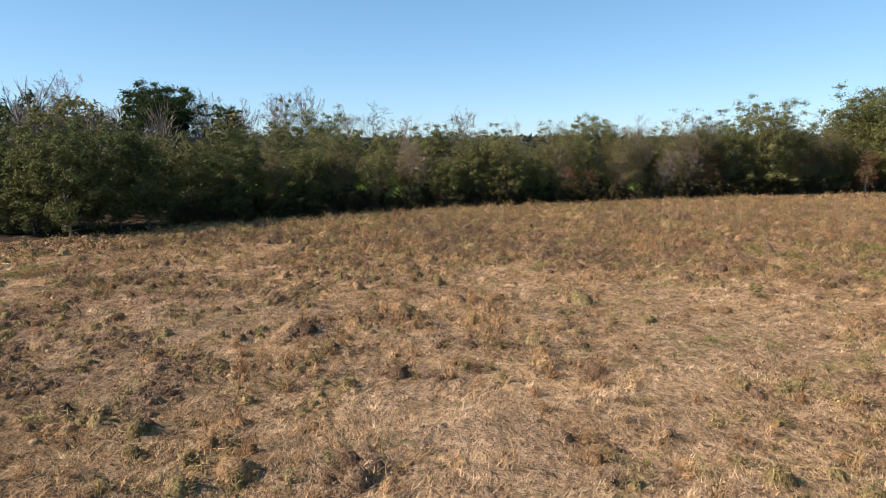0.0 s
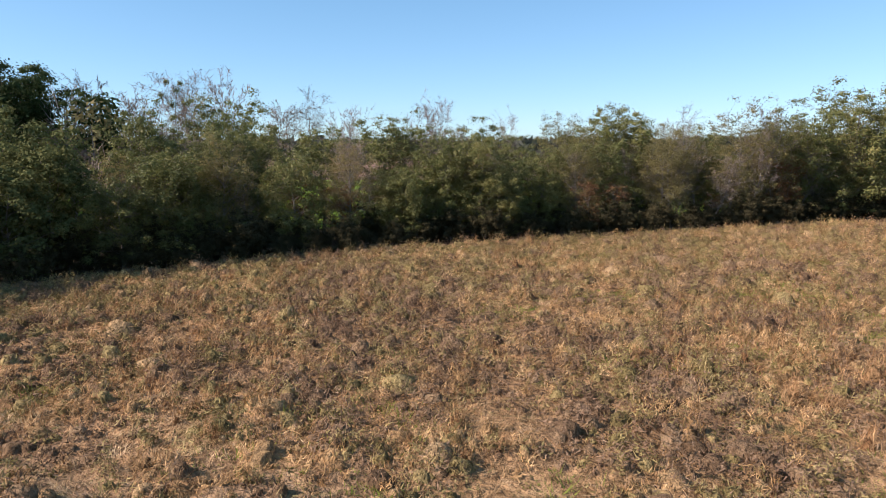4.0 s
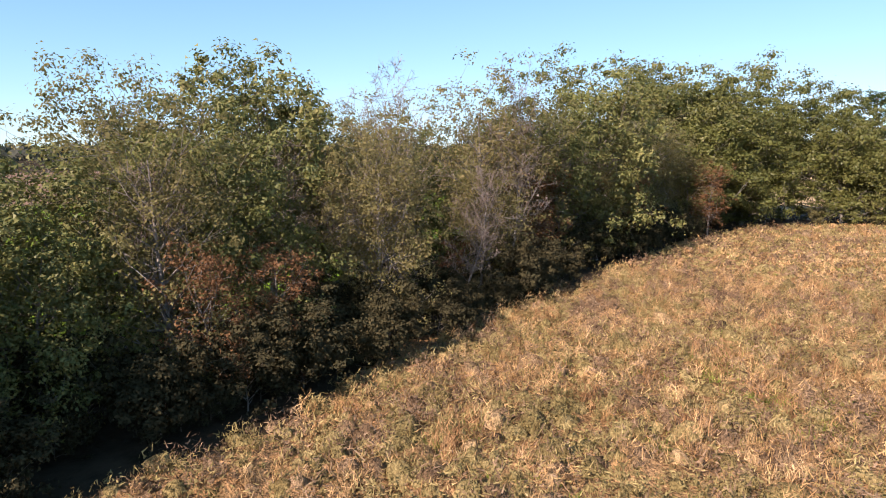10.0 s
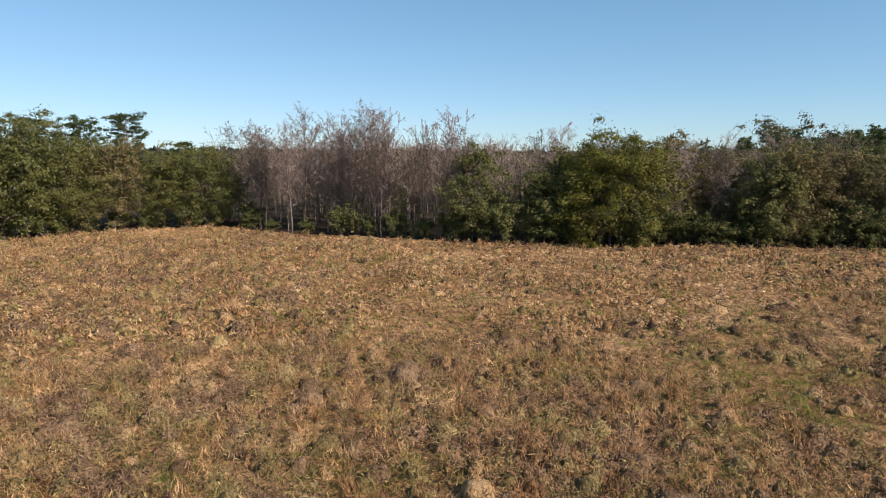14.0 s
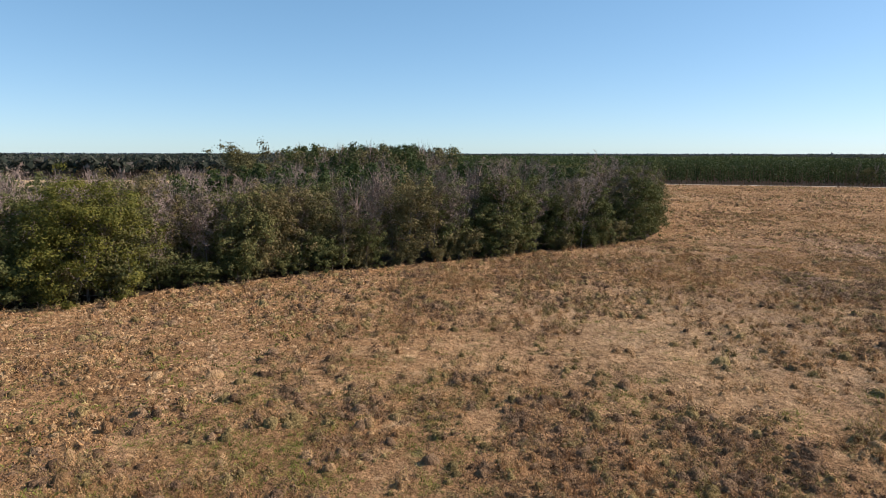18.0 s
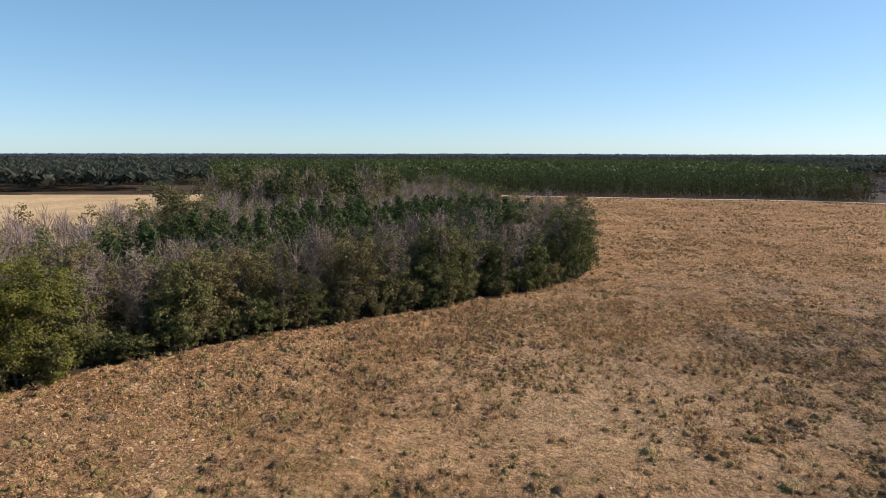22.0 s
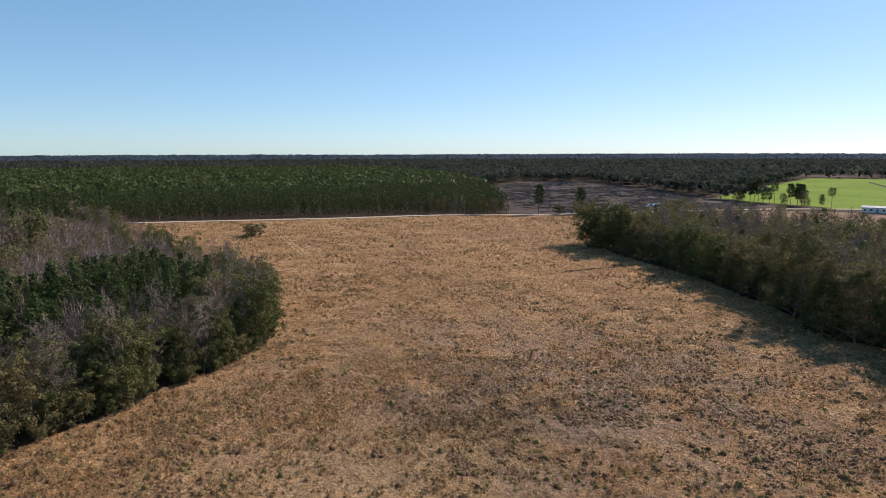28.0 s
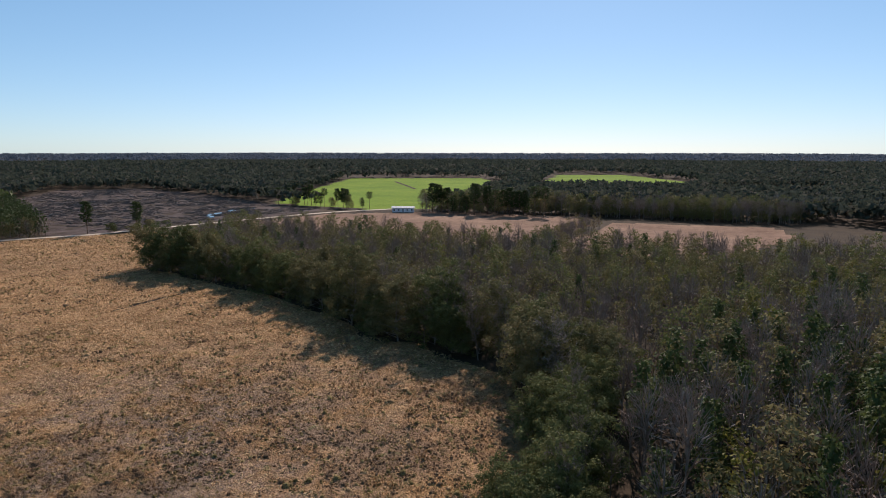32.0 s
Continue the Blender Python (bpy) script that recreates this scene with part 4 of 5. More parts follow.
def small_tree(kind, seed):
    """A simple far tree: corners, three-cornered faces and a material number for each face."""
    rng = np.random.default_rng(seed)
    if kind == "bare":
        h, n, boughs = 12.0, 230, 16
        # crooked boughs fan out of the stem, and twigs fan out of them
        d = rng.normal(0, 1, (n + boughs, 3))
        d[:, 2] = np.abs(d[:, 2]) * 0.9 + 0.1
        d /= np.linalg.norm(d, axis=1, keepdims=True)
        reach = np.array([2.0, 2.0, 0.5 * h])
        out = rng.uniform(0.3, 1.0, (n, 1)) ** 0.5
        p = np.array([0, 0, 0.42 * h]) + d[:n] * out * reach * rng.uniform(0.75, 1.05, (n, 1))
        e = d[:n] * np.array([0.9, 0.9, 1.2]) + np.array([0, 0, 0.35]) + rng.normal(0, 0.4, (n, 3))
        e = p + e * rng.uniform(0.5, 1.2, (n, 1))
        p2 = np.stack([0 * d[n:, 0], 0 * d[n:, 0], rng.uniform(0.3, 0.6, boughs) * h], 1)
        e2 = np.array([0, 0, 0.42 * h]) + d[n:] * reach * rng.uniform(0.8, 1.05, (boughs, 1))
        p, e, wide = np.concatenate([p, p2]), np.concatenate([e, e2]), np.concatenate([np.full(n, 0.045), np.full(boughs, 0.1)])
        side = np.cross(e - p, rng.normal(0, 1, p.shape))
        side *= wide[:, None] / (np.linalg.norm(side, axis=1, keepdims=True) + 1e-9)
        v = np.stack([p - side, p + side, e], 1).reshape(-1, 3)
    else:
        h, r, low, lumps, per, size = {"oak": (11.0, 3.3, 0.12, 30, 24, 0.38), "olive": (11.0, 3.1, 0.15, 28, 22, 0.36), "yellow": (9.5, 2.6, 0.1, 22, 22, 0.36), "pine": (11.5, 2.3, 0.2, 30, 22, 0.38), "row_pine": (11.5, 1.9, 0.12, 12, 10, 0.62)}[kind]
        t = (np.arange(lumps) + rng.uniform(0, 1, lumps)) / lumps
        shape = np.sin(np.pi * np.clip(0.2 + 0.74 * t, 0, 1)) ** 0.7 if "pine" not in kind else 1.02 - 0.85 * t
        az = np.arange(lumps) * 2.4 + rng.uniform(-0.7, 0.7, lumps)
        rad = r * shape * rng.uniform(0.4, 0.95, lumps)
        c = np.stack([np.cos(az) * rad, np.sin(az) * rad, (low + (0.95 - low) * t) * h], 1)
        v, _ = clumped(rng, c, (0.36 * r if "pine" not in kind else 0.36 * r) * rng.uniform(0.7, 1.25, lumps), per, size, 0.65)
    f = np.arange(len(v)).reshape(-1, 3)
    idx = np.full(len(f), 1)
    k = len(v)
    rr = 0.14
    tv = np.array([(rr * math.cos(a), rr * math.sin(a), zz) for zz in (-0.2, h * 0.8) for a in (0, 2.09, 4.19)]) * 1.0
    tv[3:, :2] *= 0.3
    tf = np.array([(0, 1, 4), (0, 4, 3), (1, 2, 5), (1, 5, 4), (2, 0, 3), (2, 3, 5)]) + k
    return np.concatenate([v, tv]), np.concatenate([f, tf]), np.concatenate([idx, np.zeros(6, int)])


SMALL = {k: [small_tree(k, 300 + 10 * i + j) for j in range(3)] for i, k in enumerate(("bare", "oak", "olive", "pine", "row_pine", "yellow"))}
CROWN = {"bare": TWIG, "oak": WOOD_OAK_LEAF, "olive": WOOD_OLIVE_LEAF, "pine": PINE_NEEDLE, "row_pine": PINE_NEEDLE, "yellow": YELLOW_LEAF}
STEM = {"bare": PALE_BARK, "oak": BARK, "olive": BARK, "pine": PINE_BARK, "row_pine": PINE_BARK, "yellow": BARK}


def crowd(name, kind, x, y, size, label, rng):
    """One mesh of many trees of a kind."""
    vs, fs, ms, base = [], [], [], 0
    for i in range(len(x)):
        v, f, m = SMALL[kind][rng.integers(0, 3)]
        a = rng.uniform(0, 6.28)
        s = rng.uniform(*size)
        c, d = math.cos(a) * s, math.sin(a) * s
        q = np.stack([v[:, 0] * c - v[:, 1] * d + x[i], v[:, 0] * d + v[:, 1] * c + y[i], v[:, 2] * s * rng.uniform(0.9, 1.12)], 1)
        vs.append(q)
        fs.append(f + base)
        ms.append(m)
        base += len(v)
    if vs:
        z = land(x, y)
        ob = new(name, mesh_np(name, np.concatenate(vs), np.concatenate(fs), [STEM[kind], CROWN[kind]], np.concatenate(ms)))
        tagged(ob, label, "woods", kind="stuff")


def wood(prefix, poly, gap, shares, size, rng, words, avoid=()):
    x, y = scatter(poly, gap, rng)
    for a in avoid:
        k = ~inside(a, x, y)
        x, y = x[k], y[k]
    pick = rng.uniform(0, 1, len(x)) + 0.5 * (fbm(x, y, 28, 4) - 0.5)
    lo = 0.0
    for kind, share in shares:
        k = (pick >= lo) & (pick < lo + share) if lo > 0 else pick < share
        if kind == shares[-1][0]:
            k = pick >= lo
        crowd(f"{kind}_{prefix}", kind, x[k], y[k], size, words[kind], rng)
        lo += share


WORDS = {"bare": "dense wood of leafless grey-brown trees", "oak": "dense wood of dark green oaks", "olive": "dense wood of olive-brown oaks", "pine": "dense stand of dark green pines", "row_pine": "planted rows of dark green pines", "yellow": "scattered trees with yellow-green leaves"}
SOUTH_WOOD = [(110, 44), (94, 33), (80, 25), (68, 14), (52, -2), (38, -13), (22, -22), (9, -34), (2, -60), (3, -85), (11, -112), (17, -140), (26, -190), (45, -235), (95, -235), (106, -160), (92, -100), (100, -60), (140, -40), (150, 30)]
PINE_BAND = [(70, -3), (46, -13), (30, -22), (17, -34), (4, -52), (3, -66), (14, -88), (34, -78), (52, -60), (68, -38), (72, -18)]
BACK_PINES = [(64, -100), (98, -130), (108, -170), (90, -215), (58, -215), (40, -165), (46, -120)]
wood("wood", SOUTH_WOOD, 3.9, [("bare", 0.7), ("olive", 0.18), ("oak", 0.12)], (0.6, 1.02), NR, WORDS, [PINE_BAND, BACK_PINES])
wood("pine_band", PINE_BAND, 3.4, [("pine", 0.88), ("bare", 0.12)], (0.85, 1.05), NR, WORDS)
wood("back_pines", BACK_PINES, 4.4, [("pine", 0.65), ("olive", 0.2), ("bare", 0.15)], (1.2, 1.5), NR, WORDS)
EAST_WOOD = [(-142, -106), (-128, -62), (-122, -36), (-112, -6), (-100, 10), (-98, 24), (-86, 52), (-64, 64), (-44, 66), (-32, 76), (-22, 86), (-30, 112), (-80, 140), (-230, 150), (-228, 60), (-215, -10), (-222, -90), (-205, -140), (-165, -125)]
PINE_PATCH = [(-45, 72), (-60, 66), (-100, 75), (-140, 95), (-130, 125), (-60, 120), (-30, 100)]
wood("east_wood", EAST_WOOD, 4.7, [("bare", 0.42), ("olive", 0.3), ("yellow", 0.06), ("pine", 0.05), ("oak", 0.17)], (0.6, 1.15), NR, WORDS, [PINE_PATCH])
wood("pine_patch", PINE_PATCH, 4.3, [("bare", 0.33), ("olive", 0.14), ("yellow", 0.05), ("pine", 0.48)], (0.95, 1.3), NR, WORDS)
PLANTATION = [(60, -274), (-1, -264), (-82, -243), (-132, -233), (-168, -213), (-228, -326), (-248, -370), (190, -370), (150, -300)]
wood("plantation", PLANTATION, 4.3, [("row_pine", 1.0)], (0.85, 1.0), NR, WORDS)
wood("far_row", [(-344, -112), (-364, -8), (-364, 100), (-392, 110), (-390, -10), (-366, -120)], 4.5, [("bare", 0.4), ("olive", 0.3), ("oak", 0.3)], (0.9, 1.3), NR, WORDS)

# ---- far rows, bushes and the farm ----
wood("hedge", [(-310, 2), (-310, 11), (-228, 10), (-228, 1)], 3.0, [("bare", 0.6), ("olive", 0.4)], (0.45, 0.75), NR, WORDS)
wood("field_row", [(-362, -12), (-366, 100), (-420, 130), (-400, -20)], 5.0, [("bare", 0.5), ("olive", 0.3), ("oak", 0.2)], (0.9, 1.25), NR, WORDS)

# ---- distant canopy ----


def canopy(name, x, y, size, label, rng, sprays=9, mat=FAR_CANOPY):
    """Far trees as loose domes of leafy sprays in one mesh."""
    n = len(x)
    h = size[1] * rng.uniform(0.82, 1.12, n) * (0.85 + 0.4 * (fbm(x, y, 90, 6) - 0.5))
    r = size[0] * rng.uniform(0.75, 1.3, n)
    u = rng.uniform(0, 1, (n, sprays)) ** 0.5
    az = rng.uniform(0, 6.28, (n, sprays))
    ox, oy = np.cos(az) * u * r[:, None], np.sin(az) * u * r[:, None]
    drop = h[:, None] * (0.12 * u ** 2 + rng.uniform(0, 1, u.shape) ** 2 * 0.55 * u)
    c = np.stack([x[:, None] + ox, y[:, None] + oy, (land(x, y) + h)[:, None] - drop], -1)
    face = np.stack([ox / r[:, None], oy / r[:, None], 0.55 + 0 * u], -1) + rng.normal(0, 0.45, c.shape)
    face /= np.linalg.norm(face, axis=2, keepdims=True) + 1e-9
    a = np.cross(face, rng.normal(0, 1, c.shape))
    a /= np.linalg.norm(a, axis=2, keepdims=True) + 1e-9
    b = np.cross(face, a)
    s = np.minimum(0.62 * r[:, None, None], 0.34 * h[:, None, None]) * rng.uniform(0.7, 1.4, (n, sprays, 1))
    v = np.stack([c - a * s, c + b * s * 0.8, c + a * s * 0.9 - b * s * 0.5], 2).reshape(-1, 3)
    ob = new(name, mesh_np(name, v, np.arange(len(v)).reshape(-1, 3), [mat]))
    return tagged(ob, label, "woods", kind="stuff")


def far_wood(name, r0, r1, a0, a1, gap, size, holes, label, openness=0.69, mat=FAR_CANOPY):
    r = np.sqrt(NR.uniform(r0 * r0, r1 * r1, int((a1 - a0) / 2 * (r1 * r1 - r0 * r0) / gap ** 2)))
    a = NR.uniform(a0, a1, len(r))
    x, y = 20 + r * np.cos(a), 70 + r * np.sin(a)
    k = fbm(x, y, 420, 12) < openness
    for h in holes:
        k &= ~inside(h, x, y)
    canopy(name, x[k], y[k], size, label, NR, 9, mat)


FAR_PINES = [(-250, -370), (190, -370), (420, -1000), (60, -1150), (-420, -1000), (-330, -560)]
HOLES = [
    FAR_PINES,
    [(-248, -370), (-340, -250), (-372, -120), (-380, 120), (-200, 430), (260, 430), (270, 40), (330, -100), (340, -262), (180, -300), (250, -370)],
    [(-168, -214), (-330, -172), (-358, -244), (-450, -480), (-395, -540), (-272, -430)],
    [(-340, -118), (-362, -244), (-522, -326), (-752, -432), (-845, -264), (-700, -170), (-420, -110)],
    *[p[1] for p in FAR_FIELDS],
    [(-560, -110), (-960, -196), (-1000, -215), (-1060, -106), (-830, 24), (-640, 40)],
]
px, py = scatter(FAR_PINES, 5.6, NR)
canopy("far_pines", px, py, (3.0, 11.5), "wide plantation of dark green pines", NR, 8, PINE_NEEDLE)
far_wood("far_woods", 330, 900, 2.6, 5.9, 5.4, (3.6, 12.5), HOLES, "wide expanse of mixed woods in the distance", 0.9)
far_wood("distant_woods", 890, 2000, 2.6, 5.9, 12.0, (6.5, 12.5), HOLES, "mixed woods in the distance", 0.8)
far_wood("horizon_woods", 1980, 4800, 2.5, 6.0, 42.0, (25.0, 15.0), [], "woods stretching to the horizon", 0.8, HAZE_BLUE_CANOPY)
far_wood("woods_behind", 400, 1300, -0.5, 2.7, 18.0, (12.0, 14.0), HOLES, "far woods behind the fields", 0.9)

# ---- farm buildings and the cleared land ----
WHITE_SIDING = solid("white_siding", two_scale((0.62, 0.64, 0.66), (0.7, 0.71, 0.72), (0.76, 0.76, 0.76), 0.4, 3.0), 0.6)
ROOF_METAL = solid("grey_roof", two_scale((0.3, 0.33, 0.36), (0.36, 0.39, 0.42), (0.42, 0.45, 0.47), 0.3, 2.0), 0.5, shine=0.3)
BRIGHT_METAL = solid("white_roof_metal", two_scale((0.7, 0.71, 0.72), (0.76, 0.77, 0.77), (0.8, 0.8, 0.8), 0.1, 1.0), 0.45, shine=0.4)
DARK_GLASS = solid("window_glass", two_scale((0.02, 0.025, 0.03), (0.03, 0.035, 0.04), (0.04, 0.045, 0.05), 1.0, 4.0), 0.1, shine=0.5)
DOOR_PAINT = solid("door_paint", two_scale((0.2, 0.2, 0.22), (0.25, 0.25, 0.27), (0.3, 0.3, 0.31), 1.0, 4.0), 0.6)
BLOCK = solid("foundation", two_scale((0.22, 0.21, 0.2), (0.28, 0.27, 0.26), (0.33, 0.32, 0.31), 1.0, 5.0), 0.9)
WATER = solid("puddle_water", two_scale((0.05, 0.05, 0.048), (0.06, 0.06, 0.058), (0.07, 0.068, 0.064), 0.3, 2.0), 0.06, shine=0.6)
LOG = solid("felled_wood", two_scale((0.07, 0.056, 0.048), (0.12, 0.097, 0.085), (0.21, 0.18, 0.16), 0.4, 3.0), 0.9)


def box(lo, hi, mat, name="box"):
    (a, b, c), (d, e, f) = lo, hi
    v = [(x, y, z) for x in (a, d) for y in (b, e) for z in (c, f)]
    q = [(0, 1, 3, 2), (4, 6, 7, 5), (0, 4, 5, 1), (2, 3, 7, 6), (0, 2, 6, 4), (1, 5, 7, 3)]
    return mesh_np(name, v, q, [mat])


def gable(length, width, low, rise, over, mat):
    a, b = length / 2 + over, width / 2 + over
    v, q = [], []
    for s in (-1, 1):
        k = len(v)
        v += [(-a, s * b, low - 0.05), (a, s * b, low - 0.05), (a, 0, low + rise), (-a, 0, low + rise), (-a, s * b, low + 0.12), (a, s * b, low + 0.12), (a, 0, low + rise + 0.17), (-a, 0, low + rise + 0.17)]
        q += [tuple(k + i for i in f) for f in ((0, 1, 2, 3), (4, 7, 6, 5), (0, 4, 5, 1), (1, 5, 6, 2), (3, 2, 6, 7), (0, 3, 7, 4))]
    return mesh_np("roof", v, q, [mat])


def building(name, x, y, turn, length, width, wall, rise, siding, roofing, label, category, windows, over=0.35):
    root = new(name)
    part("foundation", box((-length / 2 + 0.1, -width / 2 + 0.1, -0.2), (length / 2 - 0.1, width / 2 - 0.1, 0.5), BLOCK), root)
    part("wall", box((-length / 2, -width / 2, 0.5), (length / 2, width / 2, wall), siding), root)
    part("roof", gable(length, width, wall, rise, over, roofing), root)
    for side in (-1, 1):
        for i in range(windows):
            u = -length / 2 + length * (i + 0.5) / windows
            yy = side * width / 2
            if i == windows // 2:
                d = part("door", box((u - 0.5, yy - 0.06, 0.55), (u + 0.5, yy + 0.06, 2.6), DOOR_PAINT), root)
                part("step", box((u - 0.8, min(yy, yy + side * 1.0), -0.1), (u + 0.8, max(yy, yy + side * 1.0), 0.45), BLOCK), root)
            else:
                w = part("window", box((u - 0.55, yy - 0.07, 1.3), (u + 0.55, yy + 0.07, 2.45), siding), root)
                part("pane", box((u - 0.45, yy - 0.09, 1.4), (u + 0.45, yy + 0.09, 2.35), DARK_GLASS), w)
    root.matrix_basis = pose(x, y, float(land(np.array(x), np.array(y))), 0, 0, turn)
    return tagged(root, label, category)


building("mobile_home", -341, -121, 115, 14.0, 4.4, 3.1, 0.8, WHITE_SIDING, ROOF_METAL, "white mobile home with a low grey roof", "house", 5)
for k, (x, y, ln) in enumerate(((-1258, -196, 26), (-1268, -176, 22), (-1240, -160, 18))):
    building("barn", x, y, 110, ln, 11.0, 4.2, 2.2, WHITE_SIDING, BRIGHT_METAL, "long farm shed with a bright metal roof", "barn", 4, 0.5)
building("barn", -1095, 154, 100, 20.0, 10.0, 4.0, 2.0, WHITE_SIDING, BRIGHT_METAL, "long farm shed with a bright metal roof", "barn", 4, 0.5)


def slash(n, rng):
    """Felled stems, stumps and tops left on the cleared land."""
    area = [(-186, -206), (-262, -190), (-328, -178), (-356, -244), (-398, -330), (-445, -478), (-395, -530), (-272, -424), (-230, -328)]
    x, y = rng.uniform(-450, -180, n), rng.uniform(-540, -175, n)
    k = inside(area, x, y) & (fbm(x, y, 22, 14) + rng.uniform(-0.2, 0.2, n) > 0.45)
    x, y = x[k], y[k]
    vs, fs = [], []
    for i in range(len(x)):
        for j in range(3):
            a = rng.uniform(0, 6.28)
            ln, r = rng.uniform(0.8, 6.5), rng.uniform(0.04, 0.17)
            d = np.array([math.cos(a), math.sin(a), rng.uniform(-0.03, 0.2)])
            p = np.array([x[i] + rng.normal(0, 2), y[i] + rng.normal(0, 2), 0.1])
            o = np.array([-d[1], d[0], 0]) * r
            u = np.array([0, 0, 2.0 * r])
            b = len(vs)
            vs += [p - o, p + o, p + u, p + d * ln - o * 0.6, p + d * ln + o * 0.6, p + d * ln + u * 0.6]
            fs += [(b, b + 3, b + 5, b + 2), (b + 1, b + 2, b + 5, b + 4), (b, b + 1, b + 4, b + 3)]
    tagged(new("slash", mesh_np("slash", vs, fs, [LOG])), "scattered grey felled stems and stumps", "felled wood", kind="stuff")


slash(9000, NR)
for x, y, rx, ry, a in ((-279, -220, 9, 3.2, 20), (-300, -226, 7, 2.4, 35), (-318, -229, 10, 3.0, 10), (-266, -211, 6, 2.0, 50)):
    n = 28
    ring = [(rx * math.cos(6.2832 * i / n) * (1 + 0.18 * math.sin(5 * i)), ry * math.sin(6.2832 * i / n) * (1 + 0.2 * math.cos(3 * i))) for i in range(n)]
    v = [(p[0], p[1], 0) for p in ring] + [(p[0] * 1.08, p[1] * 1.12, -0.35) for p in ring] + [(0, 0, 0)]
    me = mesh_np("puddle", v, [(i, (i + 1) % n, 2 * n) for i in range(n)] + [t for i in range(n) for t in ((n + i, n + (i + 1) % n, (i + 1) % n), (n + i, (i + 1) % n, i))], [WATER])
    ob = new("puddle", me)
    ob.matrix_basis = pose(x, y, 0.42, 0, 0, a)
    tagged(ob, "shallow puddle of standing water on cleared land", "puddle", "puddles on the cleared land")

# ---- grass ----


def tufts(name, x, y, big, height, foot_spread, lean, blades, width, mat, label, rng, combed=0.0, lie=0.0):
    """Clumps of pointed blades, each with its own foot. big: each clump's size; combed: how far the blades of a neighbourhood lie one way; lie: how flat their faces lie."""
    n = len(x)
    if not n:
        return None
    out = rng.uniform(0, 6.28, (n, blades))
    far_out = np.abs(rng.normal(0, 1, (n, blades)))
    r = far_out * foot_spread * big[:, None]
    fx, fy = x[:, None] + np.cos(out) * r, y[:, None] + np.sin(out) * r
    swirl = 12.6 * fbm(x, y, 9, 51)[:, None] + rng.normal(0, 0.7, (n, blades))
    az = np.where(rng.uniform(0, 1, (n, blades)) < combed, swirl, out + rng.normal(0, 0.6, (n, blades)))
    ln = lean * big[:, None] * rng.uniform(0.2, 1.2, (n, blades)) * (0.5 + 0.5 * np.clip(far_out, 0, 1.6))
    hh = height * big[:, None] * rng.uniform(0.5, 1.15, (n, blades)) * (1.12 - 0.3 * np.clip(far_out, 0, 2))
    foot = np.stack([fx, fy, meadow_top(fx, fy) - 0.03], -1)
    tip = foot + np.stack([np.cos(az) * ln, np.sin(az) * ln, hh], -1)
    turn = np.where(rng.uniform(0, 1, (n, blades)) < lie, az + 1.57, rng.uniform(0, 6.28, (n, blades)))
    side = np.stack([np.cos(turn), np.sin(turn), 0 * az], -1) * width * rng.uniform(0.35, 0.75, (n, blades, 1))
    v = np.stack([foot - side, foot + side, tip], 2).reshape(-1, 3)
    ob = new(name, mesh_np(name, v, np.arange(len(v)).reshape(-1, 3), [mat]))
    return tagged(ob, label, "grass", kind="stuff")


